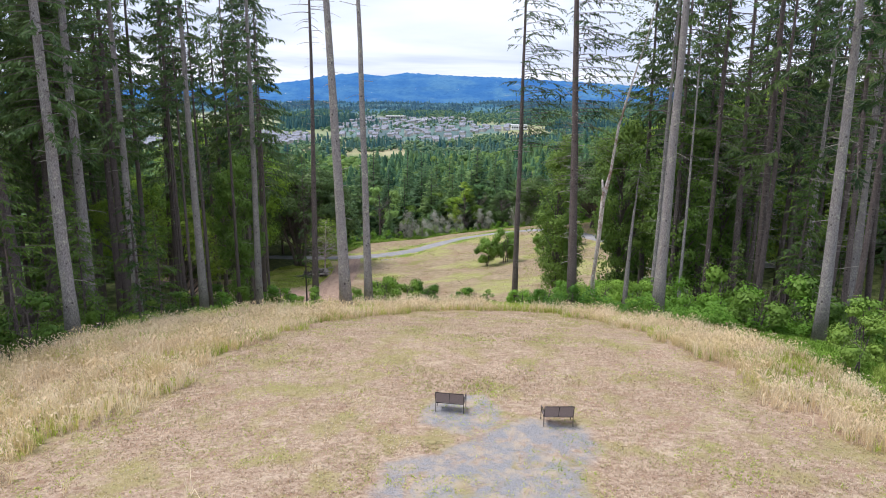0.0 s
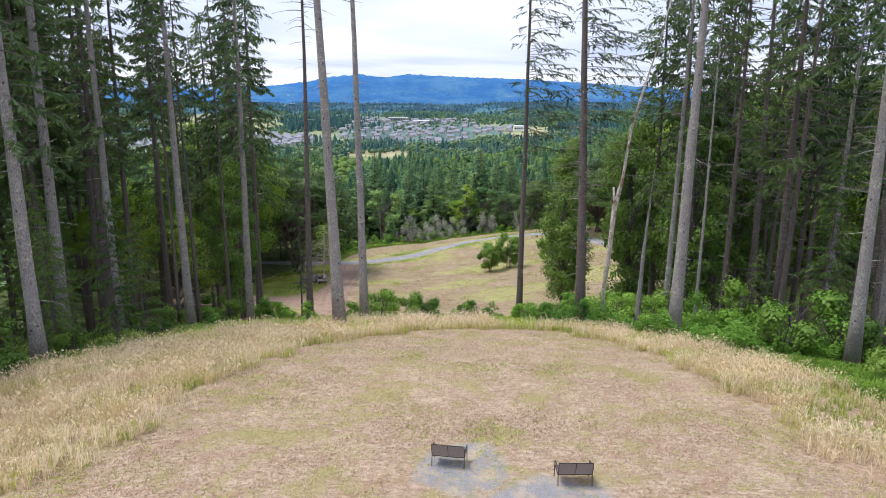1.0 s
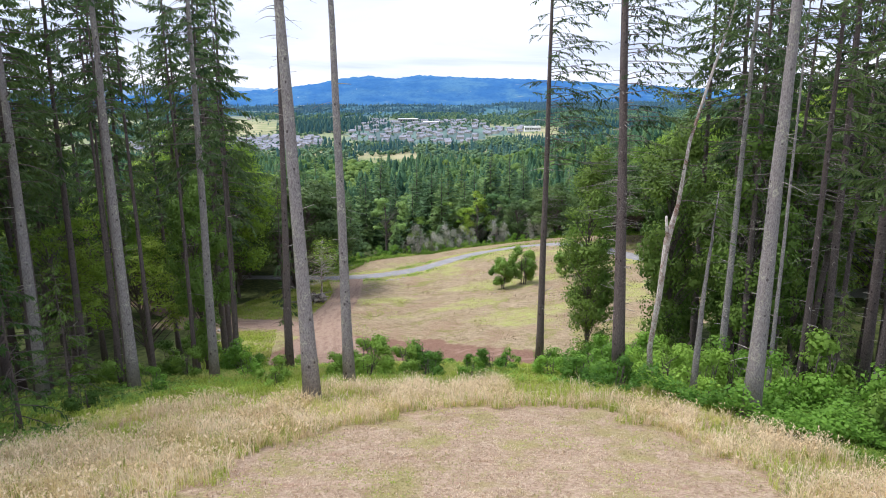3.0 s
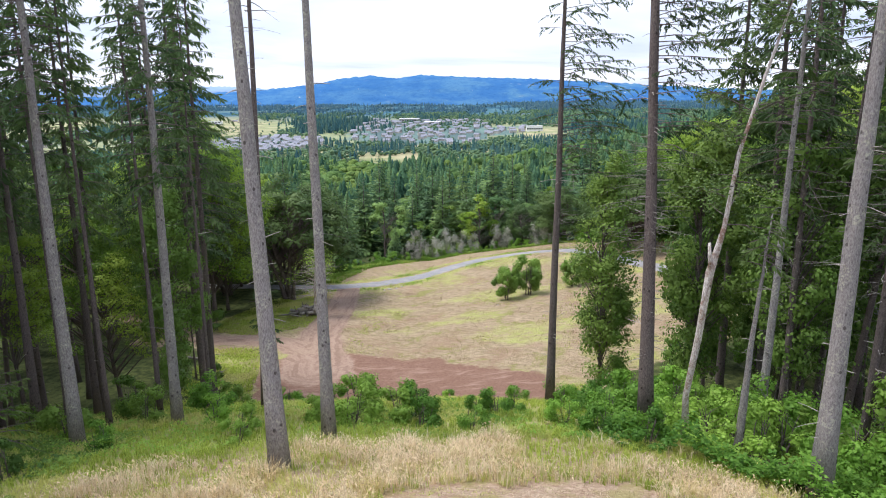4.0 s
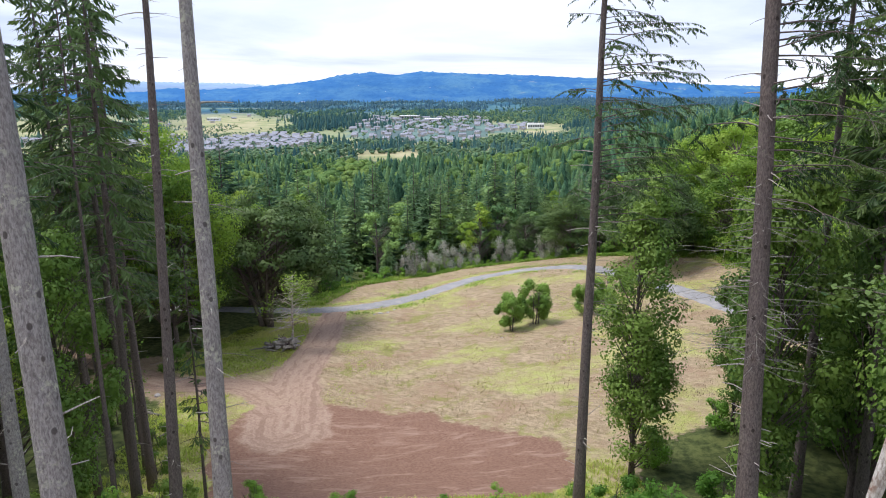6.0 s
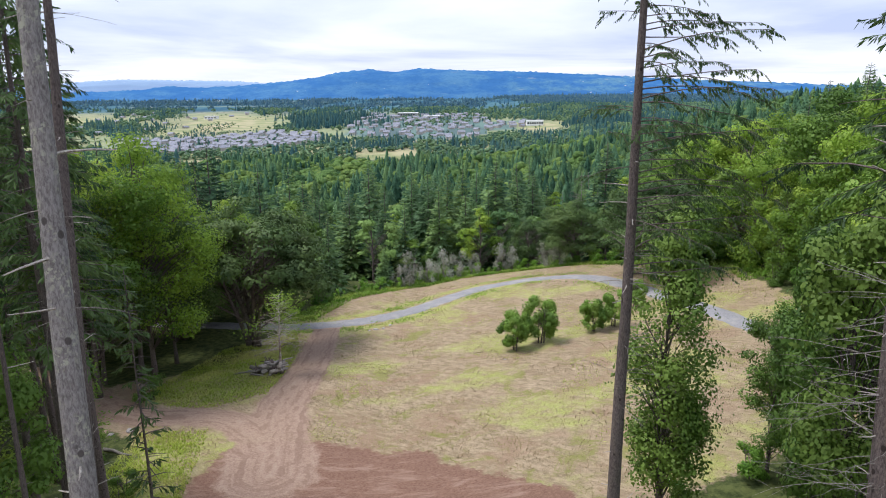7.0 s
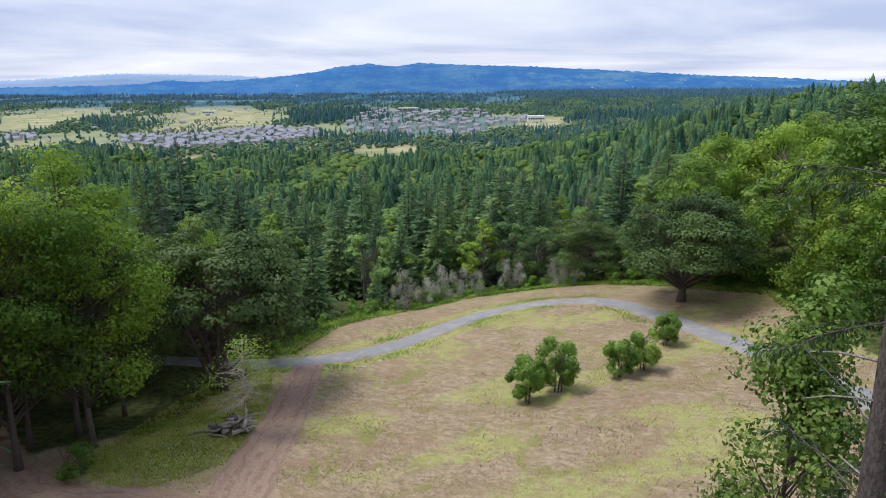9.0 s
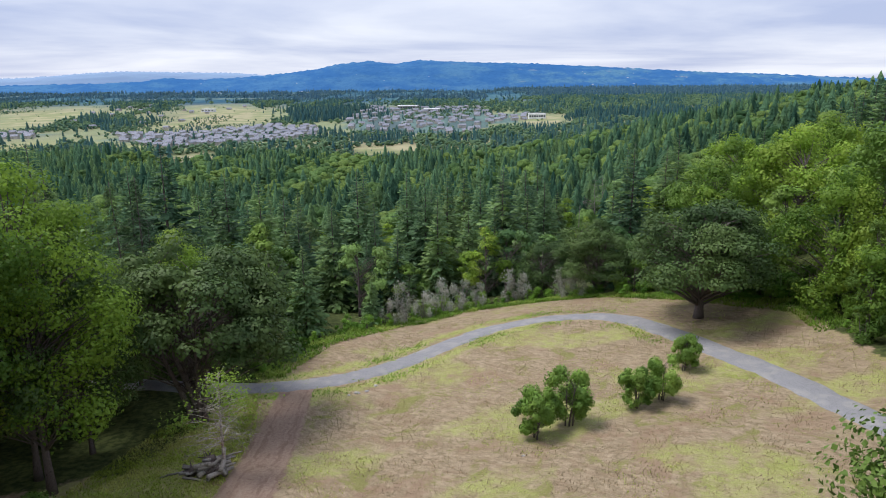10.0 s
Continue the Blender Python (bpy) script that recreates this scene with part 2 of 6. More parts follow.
def ground_material():
    n = Nodes("land")
    a, b = n.attr("cover"), n.attr("growth")
    lea = n.attr("lea")
    w = n.world()
    fine, mid, wide = n.noise(w, 9.0, 5.0, 0.7), n.noise(w, 1.1, 5.0, 0.62), n.noise(w, 0.16, 4.0, 0.55)
    streak = n.noise(n.world((0.8, 1.2, 1)), 4.6, 8.0, 0.78, 0.5)
    tint = n.noise(w, 0.42, 6.0, 0.68)
    ragged = n.math("ADD", n.math("MULTIPLY", n.math("SUBTRACT", mid, 0.5), 0.8), n.math("MULTIPLY", n.math("SUBTRACT", n.noise(w, 0.3, 4.0, 0.6), 0.5), 1.1))

    def edge(mask, lo=0.38, hi=0.62):
        return n.span(n.math("ADD", mask, ragged), lo, hi)

    mowing = n.noise(n.world((0.5, 1.0, 1), -12), 0.75, 9.0, 0.76, 1.2)
    stubble = n.noise(n.world((0.6, 1.1, 1)), 5.5, 8.0, 0.82, 0.6)
    dry = n.mix(n.span(stubble, 0.34, 0.66), (0.25, 0.165, 0.11), (0.575, 0.445, 0.335))
    dry = n.mix(n.span(mowing, 0.52, 0.66, 0, 0.65), dry, (0.60, 0.495, 0.36))
    dry = n.mix(n.span(mowing, 0.47, 0.36, 0, 0.65), dry, (0.33, 0.205, 0.145))
    dry = n.mix(n.span(tint, 0.49, 0.60, 0, 0.7), dry, (0.33, 0.29, 0.12))
    dry = n.mix(n.span(n.noise(w, 2.3, 5.0, 0.7, 0.7), 0.57, 0.70, 0, 0.65), dry, (0.29, 0.275, 0.09))
    dry = n.mix(n.span(fine, 0.52, 0.72, 0, 0.5), dry, (0.24, 0.17, 0.11))
    green = n.mix(n.span(fine, 0.35, 0.65), (0.24, 0.29, 0.065), (0.48, 0.50, 0.17))
    mottle = n.noise(w, 2.6, 9.0, 0.82, 0.4)
    thatch = n.noise(n.world((0.5, 1.0, 1), 35), 1.5, 9.0, 0.8, 0.5)
    swathe = n.noise(n.world((0.5, 1.0, 1), 30), 0.34, 8.0, 0.74, 1.3)
    worn_ = n.noise(w, 0.10, 6.0, 0.66, 0.6)
    hay = n.mix(n.span(thatch, 0.36, 0.64), (0.235, 0.185, 0.115), (0.44, 0.345, 0.235))
    hay = n.mix(n.span(swathe, 0.49, 0.62, 0, 0.65), hay, (0.265, 0.19, 0.12))
    hay = n.mix(n.span(worn_, 0.52, 0.62, 0, 0.65), hay, (0.30, 0.205, 0.14))
    hay = n.mix(n.span(n.noise(w, 0.23, 7.0, 0.74, 0.8), 0.52, 0.64, 0, 0.8), hay, (0.22, 0.225, 0.065))
    hay = n.mix(n.span(n.noise(n.world((0.8, 1, 1)), 3.0, 7.0, 0.8, 0.5), 0.54, 0.66, 0, 0.4), hay, (0.20, 0.165, 0.085))
    dry = n.mix(lea[0], dry, hay)
    uneven = n.math("ADD", n.math("MULTIPLY", n.math("SUBTRACT", tint, 0.5), 2.2), n.math("MULTIPLY", n.math("SUBTRACT", streak, 0.5), 1.0))
    c = n.mix(n.math("MULTIPLY", n.span(n.math("ADD", b[0], uneven), 0.15, 1.1), 0.8), dry, green)
    woods = n.mix(n.span(mid, 0.35, 0.65), (0.04, 0.055, 0.02), (0.11, 0.13, 0.045))
    c = n.mix(edge(a[2]), c, woods)
    soil = n.mix(n.span(streak, 0.3, 0.7), (0.145, 0.08, 0.057), (0.29, 0.178, 0.13))
    soil = n.mix(n.span(n.noise(n.world((0.22, 1.0, 1)), 0.8, 6.0, 0.7, 0.6), 0.5, 0.66, 0, 0.7), soil, (0.36, 0.25, 0.195))
    soil = n.mix(n.span(fine, 0.5, 0.75, 0, 0.5), soil, (0.33, 0.2, 0.15))
    c = n.mix(edge(a[0]), c, soil)
    along_ = n.t.nodes.new("ShaderNodeCombineXYZ")
    n.put(along_.inputs[0], n.math("ADD", n.math("MULTIPLY", b[3], 9.0), n.math("MULTIPLY", tint, 1.6)))
    n.put(along_.inputs[1], n.math("MULTIPLY", wide, 5.0))
    ruts = n.noise(along_.outputs[0], 1.0, 5.0, 0.6, 0.2)
    worn = n.mix(n.span(streak, 0.3, 0.7), (0.27, 0.18, 0.135), (0.43, 0.315, 0.245))
    worn = n.mix(n.span(ruts, 0.38, 0.56, 0.5, 0), worn, (0.19, 0.12, 0.09))
    worn = n.mix(n.span(ruts, 0.54, 0.72, 0, 0.5), worn, (0.42, 0.33, 0.26))
    c = n.mix(n.span(n.math("ADD", a[3], n.math("MULTIPLY", ragged, 0.35)), 0.3, 0.46, 0, 0.96), c, worn)
    stones = n.cells(w, 28.0)
    gravel = n.mix(n.span(stones, 0.1, 0.6), (0.12, 0.125, 0.135), (0.33, 0.33, 0.345))
    gravel = n.mix(n.span(mid, 0.45, 0.65, 0, 0.75), gravel, (0.5, 0.40, 0.29))
    c = n.mix(n.math("MULTIPLY", edge(a[1], 0.3, 0.75), n.span(n.noise(w, 0.9, 5.0, 0.65, 0.6), 0.34, 0.52, 0.15, 0.95)), c, gravel)
    big = n.noise(w, 0.02, 3.0)
    field = n.mix(n.span(big, 0.4, 0.62), (0.25, 0.28, 0.13), (0.42, 0.375, 0.235))
    # Haze over the far land, put into its colour as blue-green tones.
    haze_blue = n.mix(n.span(n.noise(n.world((1, 0.3, 1)), 0.012, 8.0, 0.75), 0.42, 0.58), (0.022, 0.085, 0.14), (0.075, 0.17, 0.20))
    haze_blue = n.mix(n.span(n.noise(n.world((1, 0.22, 1)), 0.0042, 5.0, 0.6, 0.6), 0.60, 0.66, 0, 0.55), haze_blue, (0.30, 0.33, 0.27))
    c = n.mix(b[2], c, haze_blue)
    c = n.mix(n.math("MULTIPLY", b[1], 0.85), c, field)
    return n.done(c, 0.95, n.math("ADD", fine, n.math("ADD", mottle, n.math("MULTIPLY", mid, 1.5))), 0.75, 0.09, gloss=0.1)


LAND = ground_material()


def hill_material(name, haze):
    n = Nodes(name)
    w = n.world()
    patch = n.noise(n.world((1, 1, 3.5)), 0.0045, 6.0, 0.68)
    fine = n.noise(n.world((1, 1, 2.0)), 0.035, 6.0, 0.75)
    east = n.t.nodes.new("ShaderNodeSeparateXYZ")
    n.put(east.inputs[0], w)
    # Blue tones are haze put into the colour, paler towards the east.
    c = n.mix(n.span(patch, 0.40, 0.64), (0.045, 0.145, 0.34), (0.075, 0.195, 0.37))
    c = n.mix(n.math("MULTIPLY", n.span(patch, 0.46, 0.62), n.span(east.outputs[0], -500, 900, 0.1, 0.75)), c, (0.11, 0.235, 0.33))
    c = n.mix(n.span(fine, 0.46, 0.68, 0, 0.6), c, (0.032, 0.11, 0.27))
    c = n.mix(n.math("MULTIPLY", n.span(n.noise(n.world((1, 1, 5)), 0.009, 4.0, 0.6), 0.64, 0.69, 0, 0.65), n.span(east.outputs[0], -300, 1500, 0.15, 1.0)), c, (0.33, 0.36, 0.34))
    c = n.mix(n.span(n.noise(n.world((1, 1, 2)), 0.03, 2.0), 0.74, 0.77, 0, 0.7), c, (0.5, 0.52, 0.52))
    # Thicker painted haze for the mountains behind.
    c = n.mix(haze, c, (0.36, 0.47, 0.62))
    return n.done(c, 1.0, gloss=0.0)


HILL = hill_material("hazed_hill", 0.0)
MOUNTAIN = hill_material("hazed_mountain", 0.72)


def plain_material(name, a, b, scale=3.0, rough=0.7, bump=0.3, metal=0.0, gloss=0.3):
    n = Nodes(name)
    v = n.noise(n.coords(), scale, 5.0, 0.62)
    c = n.mix(n.span(v, 0.35, 0.65), a, b)
    c = n.mix(n.math("MULTIPLY", n.chance(), 0.3), c, b)
    return n.done(c, rough, v, bump, 0.01, metal, gloss)


def road_material():
    n = Nodes("gravel_road")
    w = n.world()
    g = n.mix(n.span(n.cells(w, 14.0), 0.1, 0.6), (0.15, 0.15, 0.157), (0.29, 0.288, 0.298))
    g = n.mix(n.span(n.noise(w, 0.5, 5.0), 0.45, 0.66, 0, 0.6), g, (0.36, 0.345, 0.325))
    return n.done(g, 0.9, n.noise(w, 12.0, 4.0), 0.5, 0.03, gloss=0.15)


ROAD = road_material()
BENCH_METAL = plain_material("dark_bronze_metal", (0.03, 0.024, 0.022), (0.06, 0.05, 0.045), 8, 0.45, 0.1, 0.5, 0.5)
BENCH_SLING = plain_material("taupe_sling_fabric", (0.21, 0.165, 0.155), (0.27, 0.215, 0.2), 30, 0.8, 0.2)
ROOFING = plain_material("grey_roofing", (0.13, 0.14, 0.18), (0.30, 0.31, 0.36), 0.3)
SIDING = plain_material("tan_siding", (0.30, 0.28, 0.26), (0.52, 0.48, 0.43), 0.2)
WHITE_WALL = plain_material("white_wall", (0.76, 0.76, 0.76), (0.84, 0.84, 0.84), 0.2)
DARK_GLASS = plain_material("dark_glass", (0.03, 0.04, 0.05), (0.06, 0.07, 0.08), 0.5, 0.15, 0.0, 0.0, 0.5)
ROCK = plain_material("pale_rock", (0.28, 0.26, 0.25), (0.46, 0.43, 0.41), 4.0, 0.9, 0.6)

# ---- mesh tools ----
class Geo:
    """Gathers vertices, quads and triangles into one mesh."""

    def __init__(self):
        self.v, self.q, self.t, self.n, self.soft = [], [], [], 0, []

    def add(self, v, quads=None, tris=None):
        v = np.asarray(v, float).reshape(-1, 3)
        if quads is not None and len(quads):
            self.q.append(np.asarray(quads, int).reshape(-1, 4) + self.n)
        if tris is not None and len(tris):
            self.t.append(np.asarray(tris, int).reshape(-1, 3) + self.n)
        self.v.append(v)
        self.n += len(v)

    def mesh(self, name, material, smooth=False):
        me = bpy.data.meshes.new(name)
        v = np.concatenate(self.v) if self.v else np.zeros((0, 3))
        q = np.concatenate(self.q) if self.q else np.zeros((0, 4), int)
        t = np.concatenate(self.t) if self.t else np.zeros((0, 3), int)
        me.vertices.add(len(v))
        me.vertices.foreach_set("co", v.astype(np.float32).ravel())
        me.loops.add(q.size + t.size)
        me.loops.foreach_set("vertex_index", np.concatenate([q.ravel(), t.ravel()]).astype(np.int32))
        me.polygons.add(len(q) + len(t))
        starts = np.concatenate([np.arange(len(q)) * 4, q.size + np.arange(len(t)) * 3])
        me.polygons.foreach_set("loop_start", starts.astype(np.int32))
        me.polygons.foreach_set("use_smooth", np.full(len(q) + len(t), smooth))
        me.update(calc_edges=True)
        me.validate()
        me.materials.append(material)
        if self.soft:
            face = np.zeros((len(v), 3), np.float32)
            for start, way in self.soft:
                face[start:start + len(way)] = way
            me.polygons.foreach_set("use_smooth", np.full(len(q) + len(t), True))
            me.normals_split_custom_set_from_vertices(face)
        return me


def part(name, mesh, parent, label=""):
    ob = new(name, mesh)
    ob.parent = parent
    if label:
        tagged(ob, label=label)
    return ob


def thing(name, place, label, category, group="", turn=0.0):
    ob = new(name)
    ob.empty_display_size = 0.3
    ob.matrix_basis = pose(*place, 0, 0, turn)
    return tagged(ob, label, category, group)


def unit(v):
    v = np.asarray(v, float)
    return v / np.maximum(np.linalg.norm(v, axis=-1, keepdims=True), 1e-9)


def tube(geo, pts, radii, sides=6, cap=True, rough=0.0, rng=None):
    pts, radii = np.asarray(pts, float), np.broadcast_to(np.asarray(radii, float), (len(pts),))
    way = unit(np.gradient(pts, axis=0))
    ref = np.where(np.abs(way[:, 2:3]) > 0.9, np.array([[1.0, 0, 0]]), np.array([[0, 0, 1.0]]))
    a = unit(np.cross(way, ref))
    b = np.cross(way, a)
    ang = np.linspace(0, 2 * np.pi, sides, endpoint=False)
    r = radii[:, None] * (1 + (rng.normal(0, rough, (len(pts), sides)) if rough else 0))
    v = pts[:, None] + r[..., None] * (np.cos(ang)[None, :, None] * a[:, None] + np.sin(ang)[None, :, None] * b[:, None])
    k, m = len(pts), sides
    i = np.arange((k - 1) * m).reshape(k - 1, m)
    j = np.roll(i, -1, axis=1)
    quads = np.stack([i, j, j + m, i + m], -1).reshape(-1, 4)
    v = v.reshape(-1, 3)
    tris = []
    if cap:
        v = np.concatenate([v, pts[-1:], pts[:1]])
        top = k * m
        ring = np.arange((k - 1) * m, k * m)
        tris = np.concatenate([np.stack([ring, np.roll(ring, -1), np.full(m, top)], -1),
                               np.stack([np.roll(np.arange(m), -1), np.arange(m), np.full(m, top + 1)], -1)])
    geo.add(v, quads, tris)


def diamonds(geo, c, way, side, length, width, fold=0.0, soft=None):
    """Kite-shaped leaves at the points c; soft turns their shading to that of the whole clump."""
    if soft is not None:
        side = side * np.where(np.sum(np.cross(way, side) * soft, -1, keepdims=True) > 0, -1.0, 1.0)
        geo.soft.append((geo.n, np.repeat(unit(soft), 4, axis=0)))
    length, width = np.reshape(length, (-1, 1)), np.reshape(width, (-1, 1))
    nrm = np.cross(way, side)
    mid = c + way * length * 0.1
    v = np.stack([c - way * length * 0.5, mid + side * width * 0.5 - nrm * width * fold,
                  c + way * length * 0.5, mid - side * width * 0.5 - nrm * width * fold], 1)
    geo.add(v.reshape(-1, 3), np.arange(len(c) * 4).reshape(-1, 4))


def scatter_leaves(geo, rng, c, size, flat=0.6):
    n = len(c)
    az = rng.uniform(0, 2 * np.pi, n)
    way = unit(np.stack([np.cos(az), np.sin(az), rng.normal(-0.15, 0.5 * (1.2 - flat), n)], -1))
    up = unit(np.stack([rng.normal(0, 1 - flat, n), rng.normal(0, 1 - flat, n), np.ones(n)], -1))
    side = unit(np.cross(up, way))
    s = size * rng.uniform(0.65, 1.35, n)
    diamonds(geo, c, way, side, s, s * 0.72, 0.12)


def block(geo, x0, x1, y0, y1, z0, z1):
    v = [(x, y, z) for z in (z0, z1) for x, y in ((x0, y0), (x1, y0), (x1, y1), (x0, y1))]
    geo.add(v, [(3, 2, 1, 0), (4, 5, 6, 7), (0, 1, 5, 4), (1, 2, 6, 5), (2, 3, 7, 6), (3, 0, 4, 7)])


def inside(poly, x, y):
    """Whether points lie in a polygon."""
    x, y = np.asarray(x, float), np.asarray(y, float)
    hit = np.zeros(x.shape, bool)
    for (x0, y0), (x1, y1) in zip(poly, poly[1:] + poly[:1]):
        if y0 != y1:
            hit ^= ((y0 > y) != (y1 > y)) & (x < (x1 - x0) * (y - y0) / (y1 - y0) + x0)
    return hit


def from_line(line, x, y):
    """Distance from a polyline."""
    best = np.full(np.shape(x), 1e9)
    for (x0, y0), (x1, y1) in zip(line, line[1:]):
        dx, dy = x1 - x0, y1 - y0
        u = np.clip(((x - x0) * dx + (y - y0) * dy) / (dx * dx + dy * dy), 0, 1)
        best = np.minimum(best, np.hypot(x - x0 - u * dx, y - y0 - u * dy))
    return best


def smooth_line(line, step=1.0):
    p = np.array(line, float)
    for _ in range(3):
        p = np.concatenate([p[:1], np.stack([0.75 * p[:-1] + 0.25 * p[1:], 0.25 * p[:-1] + 0.75 * p[1:]], 1).reshape(-1, 2), p[-1:]])
    return p


def soft_poly(poly, x, y, blur):
    d = from_line(poly + poly[:1], x, y)
    return np.clip(0.5 + np.where(inside(poly, x, y), d, -d) / (2 * blur), 0, 1)


# ---- the land ----
GY = np.array([-3000, -60, 0, 24, 36, 44, 52, 60, 70, 76, 84, 92, 100, 110, 118, 136, 145, 168, 185, 203, 226, 300, 400, 600, 1000, 1500, 2000, 4100, 9000], float)
GZ = np.array([-2, -2, -.3, 0, -1.1, -2.9, -4.7, -7, -10.2, -12.6, -17.6, -22, -23.6, -24.2, -24.6, -25.8, -27.2, -28.7, -29, -31, -37, -48, -58, -70, -84, -80, -66, -42, -42], float)
FINE_Y = np.concatenate([np.arange(-60, 420, 0.5), np.arange(420, 5200, 20.0)])
FINE_Z = np.interp(FINE_Y, GY, GZ)
for _ in range(2):
    FINE_Z[:960] = np.convolve(np.pad(FINE_Z[:960], 5, "edge"), np.ones(11) / 11, "valid")


def ease(a, b, v):
    u = np.clip((np.asarray(v, float) - a) / (b - a), 0, 1)
    return u * u * (3 - 2 * u)


def ground(x, y):
    """Height of the land."""
    x, y = np.asarray(x, float), np.asarray(y, float)
    z = np.interp(y, FINE_Y, FINE_Z)
    low = ease(72, 104, y)
    z = z - (1 - low) * 0.0022 * np.minimum(np.abs(x), 60) ** 2
    xr = np.minimum(x, 280)
    fade = 1 - 0.85 * ease(500, 1400, y)
    z = z + low * fade * (0.12 * np.maximum(xr + 10, 0) + 0.15 * np.maximum(xr - 46, 0))
    z = z - low * (1 - ease(300, 900, y)) * 0.05 * np.clip(-x - 45, 0, 150)
    return z


MOWN = [(-18, 6), (-15, 20.6), (-13.5, 23.4), (-12.1, 28), (-10.6, 34), (-6.9, 44), (-1.6, 49.5), (8, 50.5), (11.4, 46.5), (13.5, 37.5), (14.6, 30), (15.4, 25), (17.5, 22), (20, 6), (20, -30), (-18, -30)]
KNOLL = [(-27, 6), (-24, 26), (-22, 38), (-19, 46), (-15, 53), (-9, 56), (-3, 58), (6, 58.5), (12, 56), (15, 50), (18.5, 44), (20.5, 35), (20, 26), (22, 6), (22, -30), (-27, -30)]
CLEARING = [(-19, 78), (-30, 96), (-38, 116), (-52, 120), (-53, 130), (-38, 138), (-33, 165), (-26, 184), (-14, 196), (0, 205), (15, 209), (28, 205), (42, 194), (54, 178), (53, 150), (50, 126), (40, 110), (20, 100), (13, 90), (10, 76)]
DIRT = [(-22, 90), (-27.5, 105), (-26, 115), (-17, 116), (-8.5, 113.5), (-4, 112), (2.5, 106), (10.5, 101.5), (12, 95), (8, 89), (-6, 89), (-14, 90)]
TRACK = [(-20, 108), (-22, 117), (-23.6, 126), (-23.4, 139), (-24.6, 151), (-25.5, 163)]
TRACK_SIDE = [(-66, 143), (-52.4, 130), (-44.8, 123.3), (-39.3, 121.4), (-33.7, 121.8), (-28, 121), (-22, 114)]
PAD_A = [(-0.6, 23.6), (-0.4, 25), (0.4, 26.2), (1.9, 26.5), (2.8, 25), (2.4, 23.2), (1, 22.8)]
PAD_B = [(2.4, 23.4), (3.6, 24.3), (5.9, 23.8), (6.1, 22.2), (5.2, 19.9), (4.9, 16), (-2.5, 16), (-1.6, 20.8), (0.2, 21.2)]
ROAD_LINE = [(-60, 168), (-46, 164.5), (-35, 163.5), (-26, 165), (-19, 168), (-12, 173.5), (-4, 181), (4, 187.5), (13, 190.5), (22, 189), (28, 184), (32.5, 176), (37, 166), (41, 155), (43.5, 143), (45, 130), (50, 116), (60, 104)]
FIELDS = [(-72, -40, 300, 352)]
FIELD_SHAPES = [[(-1317, 1926), (-1452, 2394), (-1318, 2539), (-1055, 2010), (-1011, 1727), (-931, 1480), (-1048, 1540)],
                [(-680, 1520), (-769, 1884), (-1034, 2494), (-831, 2596), (-543, 1904), (-481, 1670), (-560, 1600), (-603, 1487)],
                [(-425, 1004), (-378, 1051), (-301, 855), (-341, 830)], [(-186, 1100), (-84, 1150), (-80, 1041), (-152, 995)],
                [(-801, 1248), (-763, 1288), (-664, 1126), (-703, 1128)], [(90, 1760), (226, 1740), (193, 1531), (110, 1543)],
                [(-1500, 3050), (-900, 3150), (-850, 3060), (-1450, 2960)]]
TOWN_WEST = [(-700, 1380), (-555, 1373), (-445, 1569), (-333, 1523), (-287, 1273), (-404, 1170), (-469, 1102), (-605, 1218)]
TOWN_MID = [(-312, 2230), (44, 2163), (36, 1490), (-36, 1341), (-193, 1402), (-284, 1520)]
TOWN_EDGE = [(37, 1860), (138, 1800), (120, 1597), (38, 1569)]
TOWN_NORTH = [(-967, 1425), (-893, 1422), (-793, 1268), (-859, 1271)]
FARMS = [(-900, 1430), (-600, 1500), (-640, 2300), (-1250, 2500)]
DARK_STAND = [(-539, 2034), (-267, 2158), (-201, 1749), (-405, 1610)]
EAST_STAND = [(200, 1560), (600, 1540), (900, 1750), (560, 1760), (208, 1690)]


def spread(near, far, step, grow):
    """Grid lines, even near by and wider far off."""
    out, v = [], near
    while v < far:
        step *= grow
        v += step
        out.append(v)
    return out


gx = np.arange(-46, 56.1, 0.6)
gx = np.array([-v for v in spread(46, 4200, 0.6, 1.09)][::-1] + list(gx) + spread(56, 4200, 0.6, 1.09))
gy = np.array([-v for v in spread(10, 1500, 0.7, 1.2)][::-1] + list(np.arange(-10, 212, 0.6)) + spread(212, 5100, 0.6, 1.035))
XX, YY = np.meshgrid(gx, gy)
ZZ = ground(XX, YY)
rough_ = np.array([noise.noise((x * 0.23, y * 0.23, 0.0)) + 0.5 * noise.noise((x * 0.9, y * 0.9, 5.0)) for x, y in zip(XX.ravel(), YY.ravel())]).reshape(XX.shape)
ZZ = ZZ + rough_ * 0.1 * (1 - 0.6 * inside(MOWN, XX, YY))
land = Geo()
nx, ny = len(gx), len(gy)
ids = np.arange(nx * ny).reshape(ny, nx)
land.add(np.stack([XX, YY, ZZ], -1), np.stack([ids[:-1, :-1], ids[:-1, 1:], ids[1:, 1:], ids[1:, :-1]], -1))
land_mesh = land.mesh("ground", LAND, True)
fx, fy = XX.ravel(), YY.ravel()
track = (np.clip(1.0 - np.abs(from_line([tuple(v) for v in smooth_line(TRACK)], fx, fy) - 0.2) / np.interp(fy, [110, 125, 165], [8.0, 5.0, 3.6]), 0, 1))
track = np.maximum(track, np.clip(1.0 - from_line([tuple(v) for v in smooth_line(TRACK_SIDE)], fx, fy) / 4.2, 0, 1))
dirt = soft_poly(DIRT, fx, fy, 2.0)
